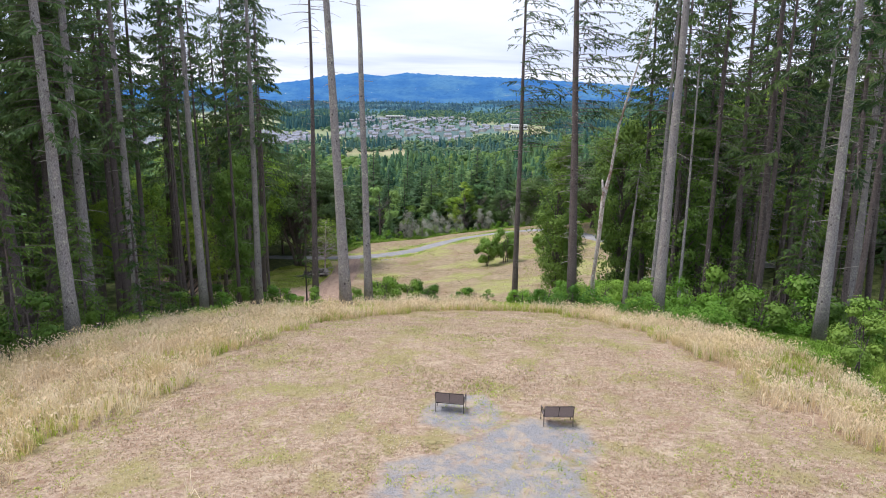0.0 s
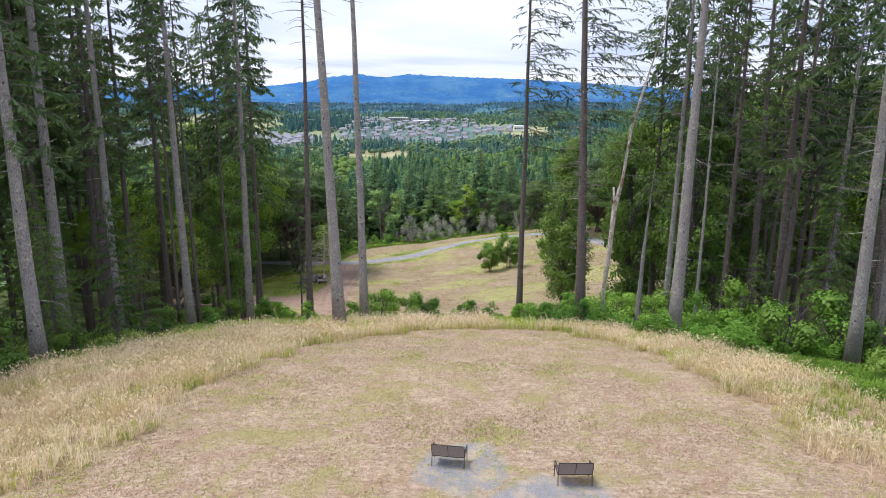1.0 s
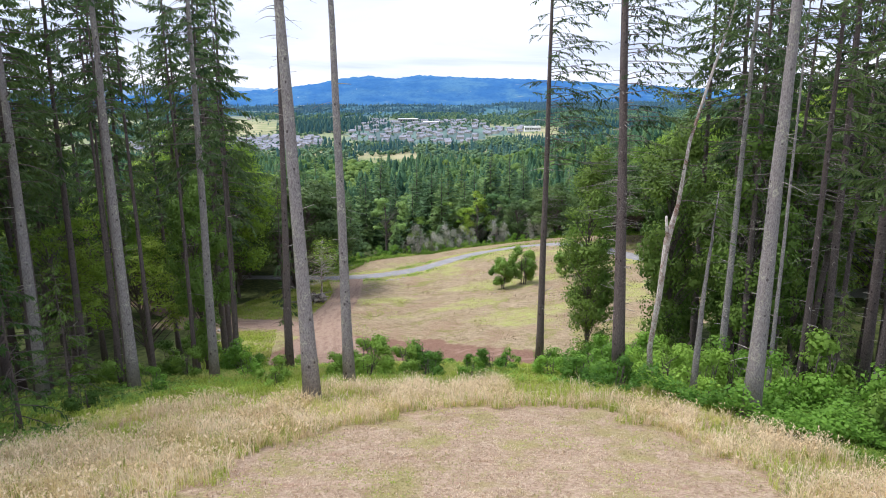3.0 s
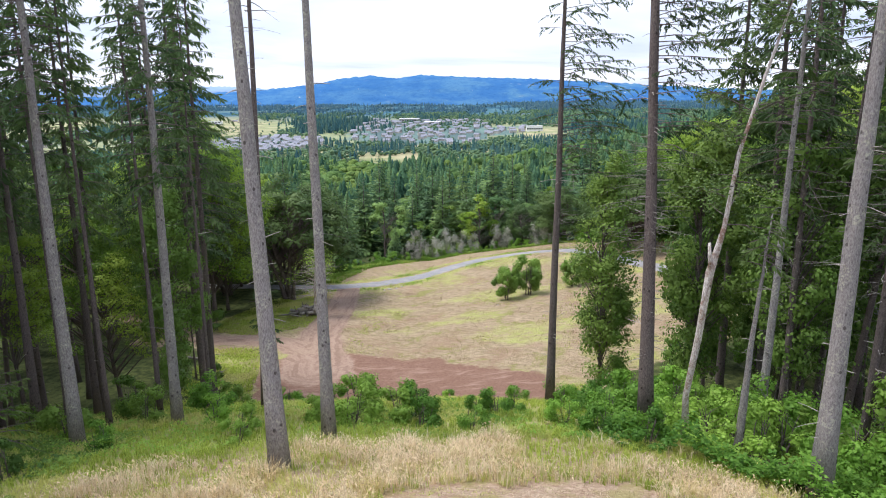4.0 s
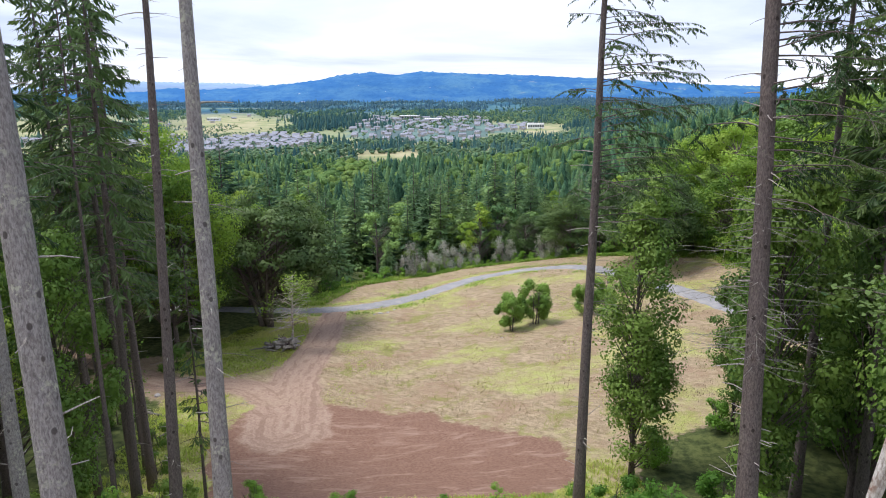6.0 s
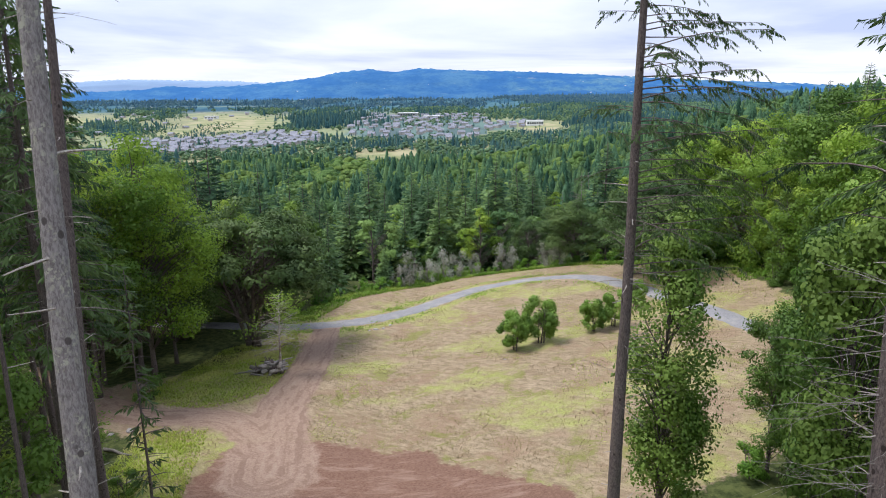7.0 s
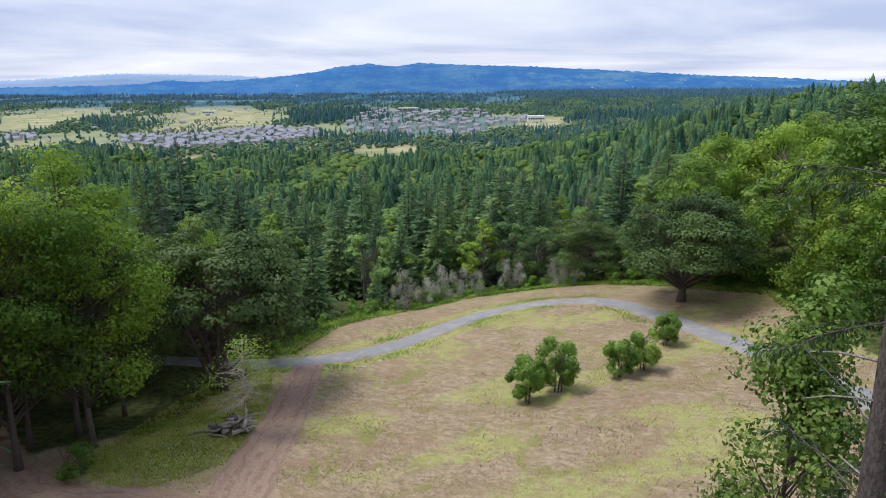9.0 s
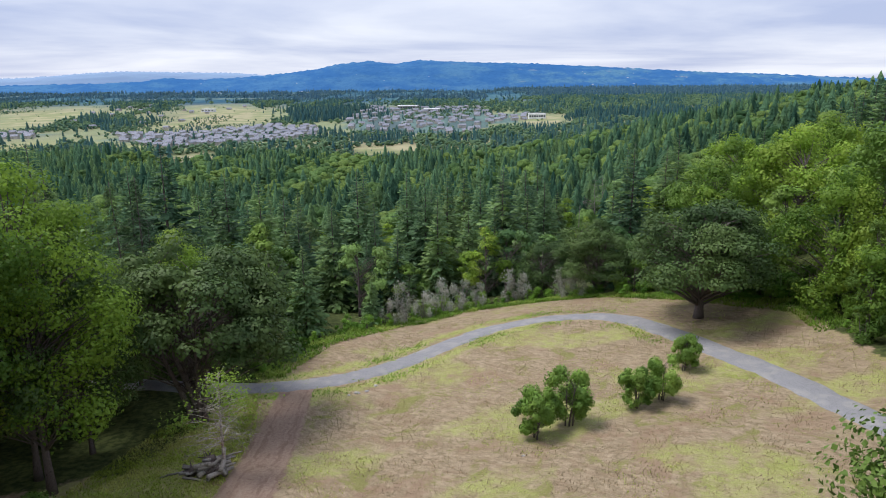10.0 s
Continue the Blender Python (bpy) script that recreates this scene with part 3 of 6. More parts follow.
pad = np.maximum(soft_poly(PAD_A, fx, fy, 0.5), soft_poly(PAD_B, fx, fy, 0.7))
open_ = np.maximum(soft_poly(KNOLL, fx, fy, 2.0), soft_poly(CLEARING, fx, fy, 2.0))
slope_ = np.clip(soft_poly([(-24, 46), (-36, 62), (-36, 88), (-26, 98), (14, 98), (15, 50)], fx, fy, 3.0), 0, 1)
woods = np.clip(1 - open_ - slope_, 0, 1) * (1 - 0.8 * ease(900, 1200, fy))
green = np.clip(slope_ * (1 - soft_poly(KNOLL, fx, fy, 2.0)), 0, 1) * 0.85
wob = np.array([noise.noise((x * 0.06, y * 0.11, 9.0)) for x, y in zip(fx, fy)])
green = np.maximum(green, np.where(inside(CLEARING, fx, fy), np.clip(wob * 2.2 + 0.08, 0, 0.66), 0))
verge = np.clip(1.05 - np.abs(from_line(ROAD_LINE, fx, fy) - 4.0) / 2.4, 0, 1)
pasture = np.array([noise.noise((x * 0.004, y * 0.003, 2.0)) for x, y in zip(fx, fy)])
green = np.maximum(green, ease(800, 1100, fy) * np.clip(0.95 - 0.6 * pasture, 0.5, 1))
green = np.maximum(green, verge * 1.0 * (fx < 12))
green = np.maximum(green, soft_poly([(-43, 127), (-40, 150), (-31, 162), (-28, 150), (-27.5, 131), (-33, 125.5)], fx, fy, 2.0) * 0.95)
green = np.maximum(green, soft_poly([(-36, 98), (-38, 116), (-30, 117), (-28.5, 108), (-27, 98)], fx, fy, 2.0) * 0.8)
field = np.zeros(len(fx))
for x0, x1, y0, y1 in FIELDS:
    field = np.maximum(field, ((fx > x0) & (fx < x1) & (fy > y0) & (fy < y1)).astype(float))
for shape in FIELD_SHAPES:
    field = np.maximum(field, inside(shape, fx, fy) * 0.9)
field = field * (1 - 0.55 * ease(1900, 2700, fy))
# Painted haze grows with distance; town ground takes the same blue-green.
haze_blue = 0.4 * ease(800, 1400, fy) + 0.6 * ease(2000, 2800, fy)
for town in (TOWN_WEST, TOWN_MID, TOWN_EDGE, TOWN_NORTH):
    haze_blue = np.maximum(haze_blue, 0.8 * inside(town, fx, fy))
rail = np.minimum(from_line([tuple(v) for v in smooth_line(TRACK)], fx, fy), from_line([tuple(v) for v in smooth_line(TRACK_SIDE)], fx, fy))
rail = np.clip(rail, 0, 8) / 8
for name_, cols in (("cover", (dirt, pad, woods, track)), ("growth", (green, field, haze_blue, rail)), ("lea", (soft_poly(CLEARING, fx, fy, 3.0), 0 * fx, 0 * fx, 0 * fx))):
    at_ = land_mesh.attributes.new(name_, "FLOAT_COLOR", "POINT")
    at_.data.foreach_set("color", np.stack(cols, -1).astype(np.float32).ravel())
tagged(new("ground", land_mesh), "dry mown knoll sloping to a meadow and wooded valley", "ground", kind="structure")


def ground_z(x, y):
    """Height of the built ground at one place."""
    return float(ground(x, y)) + 0.1 * (1 - 0.6 * bool(inside(MOWN, x, y))) * (noise.noise((x * 0.23, y * 0.23, 0.0)) + 0.5 * noise.noise((x * 0.9, y * 0.9, 5.0)))


def build_road():
    p = smooth_line(ROAD_LINE)
    way = unit(np.gradient(p, axis=0))
    side = np.stack([way[:, 1], -way[:, 0]], -1)
    rng = np.random.default_rng(3)
    g = Geo()
    offs = np.array([-2.3, -1.9, -1.0, 0, 1.0, 1.9, 2.3])
    lift = np.array([-0.12, 0.07, 0.11, 0.14, 0.11, 0.07, -0.12])
    wave = rng.normal(0, 0.13, (len(p), 2))
    rows = []
    for k in range(7):
        o = offs[k] + (wave[:, 0] if k < 2 else wave[:, 1] if k > 4 else 0)
        q = p + side * np.reshape(o, (-1, 1))
        z = np.array([ground_z(x, y) for x, y in q]) + lift[k]
        rows.append(np.column_stack([q, z]))
    v = np.stack(rows, 1)
    n = len(p)
    i = np.arange(n * 7).reshape(n, 7)
    g.add(v, np.stack([i[:-1, :-1], i[:-1, 1:], i[1:, 1:], i[1:, :-1]], -1))
    tagged(new("road", g.mesh("road", ROAD, True)), "narrow grey gravel road curving round the meadow", "road", kind="structure")


build_road()


def build_hill(name, label, xs, profile, y0, depth, base, seed, mat):
    """A far ridge with its own skyline."""
    xg = np.linspace(xs[0], xs[1], 520)
    top = np.interp(xg, [p[0] for p in profile], [p[1] for p in profile])
    g = Geo()
    rows = []
    rng = np.random.default_rng(seed)
    fringe = rng.uniform(0, 1, len(xg)) ** 2 * 7
    for k in range(24):
        u = k / 23
        bump = np.array([noise.noise((x * 0.006, k * 0.35, seed)) for x in xg])
        z = base + (top - base) * np.sin(u * np.pi / 2) ** 1.1 + bump * 0.025 * (top - base) * np.sin(u * np.pi) + (fringe if k == 23 else 0)
        rows.append(np.column_stack([xg, np.full(len(xg), y0 + depth * u), z]))
    for back, drop in ((1.1, 6), (1.6, 60)):
        rows.append(np.column_stack([xg, np.full(len(xg), y0 + depth * back), top - drop]))
    v = np.stack(rows)
    i = np.arange(v.shape[0] * v.shape[1]).reshape(v.shape[:2])
    g.add(v, np.stack([i[:-1, :-1], i[:-1, 1:], i[1:, 1:], i[1:, :-1]], -1))
    tagged(new(name, g.mesh(name, mat, True)), label, "hill", kind="structure")


RIDGE = [(-4600, -4), (-3110, 8), (-2727, 12), (-2422, 14), (-2157, 24), (-2004, 46), (-1780, 34), (-1481, 46), (-1220, 67), (-998, 94), (-850, 124), (-667, 139), (-485, 124), (-340, 143), (-160, 135), (56, 126), (379, 116), (771, 95), (1126, 74), (1479, 54), (1760, 44), (2005, 32), (2249, 19), (2589, 3), (4600, -20)]
FAR_RIDGE = [(-4700, 30), (-3558, 48), (-3101, 60), (-2728, 84), (-2441, 97), (-1997, 85), (-1636, 78), (-1318, 52), (-922, 26), (100, 0)]
build_hill("hill_backdrop", "haze-blue wooded ridge beyond the valley", (-4600, 4600), RIDGE, 4150, 350, -48, 2, HILL)
build_hill("mountain_backdrop", "haze-pale blue mountains on the horizon", (-4700, 100), FAR_RIDGE, 4700, 120, -48, 7, MOUNTAIN)


# ---- trees ----
def trunk_path(rng, height, lean=(0, 0), wiggle=0.12, n=14):
    u = np.linspace(0, 1, n)
    w = np.cumsum(rng.normal(0, wiggle, (n, 2)), 0) * u[:, None]
    w -= np.outer(u, w[-1])
    z = u * height
    return np.column_stack([lean[0] * z + w[:, 0], lean[1] * z + w[:, 1], z - 0.5 * (u == 0)])


def along(path, z):
    return np.array([np.interp(z, path[:, 2], path[:, k]) for k in range(2)] + [z])


def limb(rng, start, az, length, rise, droop, n=6, sway=0.05):
    s = np.linspace(0, 1, n)
    out = np.array([math.cos(az), math.sin(az)])
    side = np.array([-out[1], out[0]])
    bend = np.cumsum(rng.normal(0, sway, n)) * length * s
    xy = start[:2] + np.outer(s * length, out) + np.outer(bend, side)
    return np.column_stack([xy, start[2] + rise * length * s - droop * length * s ** 2])


def needles(leaf, rng, pts, length, step=0.3, twig=0.5, bare=0.2, hang=0.2, slim=0.34):
    """Flat sprays of twigs on both sides of a limb."""
    n = max(3, int(length / step))
    s = bare + (1 - bare) * np.sort(rng.uniform(0, 1, 2 * n)) ** 0.8
    k = np.clip(s, 0, 1) * (len(pts) - 1)
    i = np.clip(k.astype(int), 0, len(pts) - 2)
    f = (k - i)[:, None]
    c = pts[i] * (1 - f) + pts[i + 1] * f
    out = unit(pts[-1] - pts[0])
    side = unit(np.cross(out, (0, 0, 1)))
    sg = rng.choice([-1.0, 1.0], 2 * n)[:, None]
    way = unit(out * rng.uniform(0.2, 1.0, (2 * n, 1)) + side * sg * rng.uniform(0.1, 1.0, (2 * n, 1)) - np.array([[0, 0, 1]]) * rng.uniform(0, 2 * hang, (2 * n, 1)))
    ln = twig * rng.uniform(0.6, 1.4, 2 * n) * (1.25 - 0.7 * np.abs(s - 0.45))
    across = unit(np.cross(way, (0, 0, 1)) + rng.normal(0, 0.6, (2 * n, 3)))
    diamonds(leaf, c + way * ln[:, None] * 0.45, way, across, ln, ln * slim, 0.1)


def bare_branch(rng, start, az, length, rise, droop, thick):
    """A dead branch with a few twigs."""
    g = Geo()
    pts = limb(rng, start, az, length, rise, droop, 7, 0.06)
    tube(g, pts, np.linspace(thick, thick * 0.25, 7), 4)
    for _ in range(int(length * 1.6)):
        k = rng.integers(2, 6)
        tw = limb(rng, pts[k], az + rng.choice([-1, 1]) * rng.uniform(0.5, 1.2), length * rng.uniform(0.12, 0.3), rng.uniform(-0.2, 0.3), 0.2, 3)
        tube(g, tw, [thick * 0.4, thick * 0.3, thick * 0.12], 3, False)
    return g


def fir(place, height, radius, crown_from, reach, label, lean=(0, 0), dead=8, bark=None, seed=0, dead_from=0.12, step=0.5, dead_side=None, sparse=1.0, dead_len=(1.0, 2.6), dead_droop=0.25, group="firs", fine=False, leaf_mat=None, dense=(0.15, 0.62, 0.24)):
    """A tall fir: bare lower trunk with dead branches, needles above."""
    rng = np.random.default_rng(seed)
    root = thing("fir_tree", place, label, "tree", group)
    path = trunk_path(rng, height, lean, 0.04)
    g = Geo()
    u = np.linspace(0, 1, len(path))
    tube(g, path, radius * (1 - 0.88 * u) * (1 + 0.3 * np.exp(-u * 28)), 11, True, 0.035, rng)
    part("trunk", g.mesh("fir_trunk", bark or BARK_BROWN, True), root)
    for _ in range(dead if radius > 0.3 else dead // 2):
        z = rng.uniform(0.06, crown_from * 1.3) * height
        ln = rng.uniform(0.15, 0.5) if rng.uniform() < 0.75 else rng.uniform(0.5, 1.2)
        k = limb(rng, along(path, z), rng.uniform(0, 2 * math.pi), ln + radius, rng.uniform(-0.1, 0.25), rng.uniform(-0.2, 0.3), 4, 0.1)
        b = Geo()
        tube(b, k, np.linspace(0.03, 0.011, 4) * rng.uniform(0.7, 1.4), 4)
        part("branch_stub", b.mesh("branch_stub", STUBWOOD), root)
    for _ in range(dead):
        z = rng.uniform(dead_from, crown_from * 1.05) * height
        az = rng.uniform(0, 2 * math.pi) if dead_side is None else dead_side + rng.normal(0, 0.8)
        b = bare_branch(rng, along(path, z), az, dead_len[0] + (dead_len[1] - dead_len[0]) * rng.uniform() ** 1.6, rng.uniform(-0.2, 0.25), rng.uniform(-0.08, 1.4 * dead_droop), rng.uniform(0.009, 0.02))
        part("dead_branch", b.mesh("dead_branch", DEADWOOD), root)
    wood, leaf = Geo(), Geo()
    z = crown_from * height
    while z < height * 0.99:
        w = (z / height - crown_from) / (1 - crown_from)
        ln = reach * min(1.0, 0.75 + w * 2.0) * (1 - w) ** 0.7 * rng.uniform(0.6, 1.2) + 0.35
        az = rng.normal(0.1, 0.75) if fine and rng.uniform() < 0.62 else rng.uniform(0, 2 * math.pi)
        live = rng.uniform() < sparse * (1.6 if fine and math.cos(az) > 0.2 else 1.0)
        if fine and not live:
            ln *= rng.uniform(0.15, 0.8)
        if fine and math.cos(az) < 0:
            ln *= 0.4
        pts = limb(rng, along(path, z), az, ln, rng.uniform(0.0, 0.28) if fine else rng.uniform(-0.12, 0.25), rng.uniform(0.0, 0.34) if fine else rng.uniform(0.05, 0.5), 6, 0.11 if fine else 0.05)
        tube(wood, pts, np.linspace((0.024 if fine else 0.04) * ln / reach + 0.012, 0.006, 6), 4 if fine else 3, False)
        if live:
            if fine:
                for twig_ in range(int(ln * 2.2)):
                    k = int(rng.integers(1, 6))
                    sub_ = limb(rng, pts[k], az + rng.choice([-1, 1]) * rng.uniform(0.4, 1.1), rng.uniform(0.4, 1.1), rng.uniform(-0.5, 0.1), 0.4, 4, 0.1)
                    tube(wood, sub_, [0.009, 0.008, 0.006, 0.004], 3, False)
                    needles(leaf, rng, sub_, 1.0, 0.045, 0.13, 0.1, 1.3, 0.3)
                needles(leaf, rng, pts, ln, 0.07, 0.17, rng.uniform(0.3, 0.7), 1.5, 0.28)
            else:
                needles(leaf, rng, pts, ln, dense[0], dense[1], 0.25 if w < 0.3 else 0.1, 0.6, dense[2])
        z += step * rng.uniform(0.5, 1.3) * (1 - 0.4 * w)
    crown = part("crown", leaf.mesh("fir_crown", leaf_mat or FIR_NEEDLES), root)
    part("branchwork", wood.mesh("fir_limbs", BARK_BROWN), crown)
    return root


def broadleaf_meshes(name, seed, height, spread_, crown_from, radius, leaves, size, leaf_mat, bark, clumps=70, low=0.35, stems=1, squash=1.0, fork=0.1, pad=0.19):
    """Trunk, limbs and a crown of leaf clumps."""
    rng = np.random.default_rng(seed)
    wood, leaf = Geo(), Geo()
    z0 = crown_from * height
    centre = np.array([0, 0, z0 + (height - z0) * 0.48])
    half = np.array([spread_, spread_, (height - z0) * 0.52])
    lobes = max(4, clumps // 9)
    k_ = np.arange(lobes) + 0.5
    up_ = np.clip(1 - (1 + low) * k_ / lobes + rng.normal(0, 0.10, lobes), -low, 1)
    turn_ = 2.4 * k_ + rng.normal(0, 0.35, lobes) + seed
    flat_ = np.sqrt(np.maximum(1 - up_ ** 2, 0))
    core = np.stack([np.cos(turn_) * flat_, np.sin(turn_) * flat_, up_], -1) * half * rng.uniform(0.52, 0.78, (lobes, 1))
    own_ = rng.integers(0, lobes, clumps)
    d = unit(rng.normal(0, 1, (clumps, 3)) + 0.8 * unit(core[own_]) + np.array([0, 0, 0.35]))
    c = centre + core[own_] + d * half * (0.36 * rng.uniform(0.75, 1.25, lobes)[own_] * rng.uniform(0.55, 1.05, clumps))[:, None]
    paths = []
    for k in range(stems):
        off = rng.normal(0, 0.25 * (stems > 1), 2)
        p = trunk_path(rng, height * 0.8, tuple(rng.normal(0, 0.03 + fork * (stems > 1), 2)), 0.1 * height / 15, 9)
        p[:, :2] += off
        tube(wood, p, radius * (1 - 0.8 * np.linspace(0, 1, 9)) * (1 + 0.4 * np.exp(-np.linspace(0, 1, 9) * 18)), 8, True, 0.05, rng)
        paths.append(p)
    trunk = wood.mesh(name + "_trunk", bark, True)
    arms = Geo()
    for k in range(clumps):
        p = paths[k % stems]
        zs = np.clip(c[k, 2] - rng.uniform(0.25, 0.5) * np.hypot(*c[k, :2]) - 0.1 * height, 0.7 * z0 if z0 > 1 else 0.2, height * 0.72)
        s = along(p, zs)
        mid = s * 0.45 + c[k] * 0.55 + np.array([0, 0, 0.06 * height]) + rng.normal(0, 0.03 * height, 3)
        t_ = np.linspace(0, 1, 5)[:, None]
        pts = s * (1 - t_) ** 2 + 2 * mid * t_ * (1 - t_) + c[k] * t_ ** 2
        tube(arms, pts, np.linspace(radius * 0.28, radius * 0.04, 5), 4, False)
    limbs = arms.mesh(name + "_limbs", bark, True)
    per = leaves // clumps
    rad = pad * (spread_ ** 2 * half[2]) ** (1 / 3) * rng.uniform(0.7, 1.35, clumps)
    off = unit(rng.normal(0, 1, (clumps, per, 3)))
    if low < 0.8:
        off[..., 2] = np.where(off[..., 2] < -0.3, -off[..., 2], off[..., 2])
    far_out = np.where(rng.uniform(0, 1, (clumps, per, 1)) < 0.78, rng.uniform(0.78, 1.12, (clumps, per, 1)), rng.uniform(0.1, 1.45, (clumps, per, 1)))
    lobe = 1 + 0.22 * np.sin(off[..., :1] * 5 + 3 * seed) * np.cos(off[..., 1:2] * 6 + seed)
    pts = (c[:, None] + off * far_out * lobe * rad[:, None, None] * np.array([1, 1, 0.6 * squash])).reshape(-1, 3)
    nrm = unit(off.reshape(-1, 3) + rng.normal(0, 0.3, (clumps * per, 3)) + np.array([0, 0, 0.3]))
    way = unit(np.cross(nrm, rng.normal(0, 1, (clumps * per, 3))))
    s_ = size * rng.uniform(0.6, 1.35, clumps * per)
    diamonds(leaf, pts, way, np.cross(nrm, way), s_, s_ * 0.75, 0.12, unit(off.reshape(-1, 3) + 0.5 * nrm + np.array([0, 0, 0.25])))
    return trunk, limbs, leaf.mesh(name + "_leaves", leaf_mat)


def broadleaf(name, meshes, place, label, turn=0.0, scale=1.0, category="tree", group="", tall=1.0):
    root = thing(name, place, label, category, group, turn)
    root.scale = (scale, scale, scale * tall)
    part("trunk", meshes[0], root)
    crown = part("crown", meshes[2], root)
    part("branchwork", meshes[1], crown)
    return root


def cone_fir_meshes(name, seed, height, reach, whorls, per, mat, bark, base=0.05):
    """A fir seen from some way off: drooping fans of needles in whorls."""
    rng = np.random.default_rng(seed)
    wood, leaf = Geo(), Geo()
    path = trunk_path(rng, height, (0, 0), 0.04)
    tube(wood, path, 0.014 * height * (1 - 0.92 * np.linspace(0, 1, len(path))), 6)
    for k in range(whorls):
        w = (k + rng.uniform(-0.3, 0.3)) / whorls
        z = height * (base + (1 - base) * np.clip(w, 0, 1))
        n = max(4, int(per * (1.1 - 0.6 * w)))
        az = rng.uniform(0, 2 * np.pi, n)
        ln = reach * (1.02 - np.clip(w, 0, 1)) ** 0.8 * rng.uniform(0.55, 1.15, n) + 0.12
        rise = rng.uniform(-0.42, 0.1, n) + 0.35 * w
        for along_, da, f in ((0.25, 0.7, 0.40), (0.25, -0.7, 0.40), (0.5, 0.55, 0.36), (0.5, -0.55, 0.36), (0.72, 0.42, 0.30), (0.72, -0.42, 0.30), (0.8, 0.0, 0.40)):
            out = np.column_stack([np.cos(az), np.sin(az), rise])
            a = az + da + rng.normal(0, 0.18, n)
            way = unit(np.column_stack([np.cos(a), np.sin(a), rise - 0.12 + rng.normal(0, 0.12, n)]))
            side = unit(np.cross(way, np.array([[0, 0, 1.0]])) + rng.normal(0, 0.35, (n, 3)))
            l_ = ln * f * rng.uniform(0.8, 1.3, n)
            diamonds(leaf, np.array([0, 0, z]) + out * (ln * along_)[:, None] + way * (l_ * 0.4)[:, None], way, side, l_, l_ * 0.42 + 0.05, 0.15, unit(way * np.array([1, 1, 0]) + np.array([0, 0, 0.7]) + rng.normal(0, 0.25, (n, 3))))
    return wood.mesh(name + "_trunk", bark), leaf.mesh(name + "_needles", mat)


def cone_fir(meshes, place, label, turn, scale, group="valley firs"):
    root = thing("valley_fir", place, label, "tree", group, turn)
    root.scale = (scale, scale, scale)
    part("trunk", meshes[0], root)
    part("crown", meshes[1], root)
    return root


def at_ground(x, y, sink=0.0):
    return (x, y, ground_z(x, y) - sink)


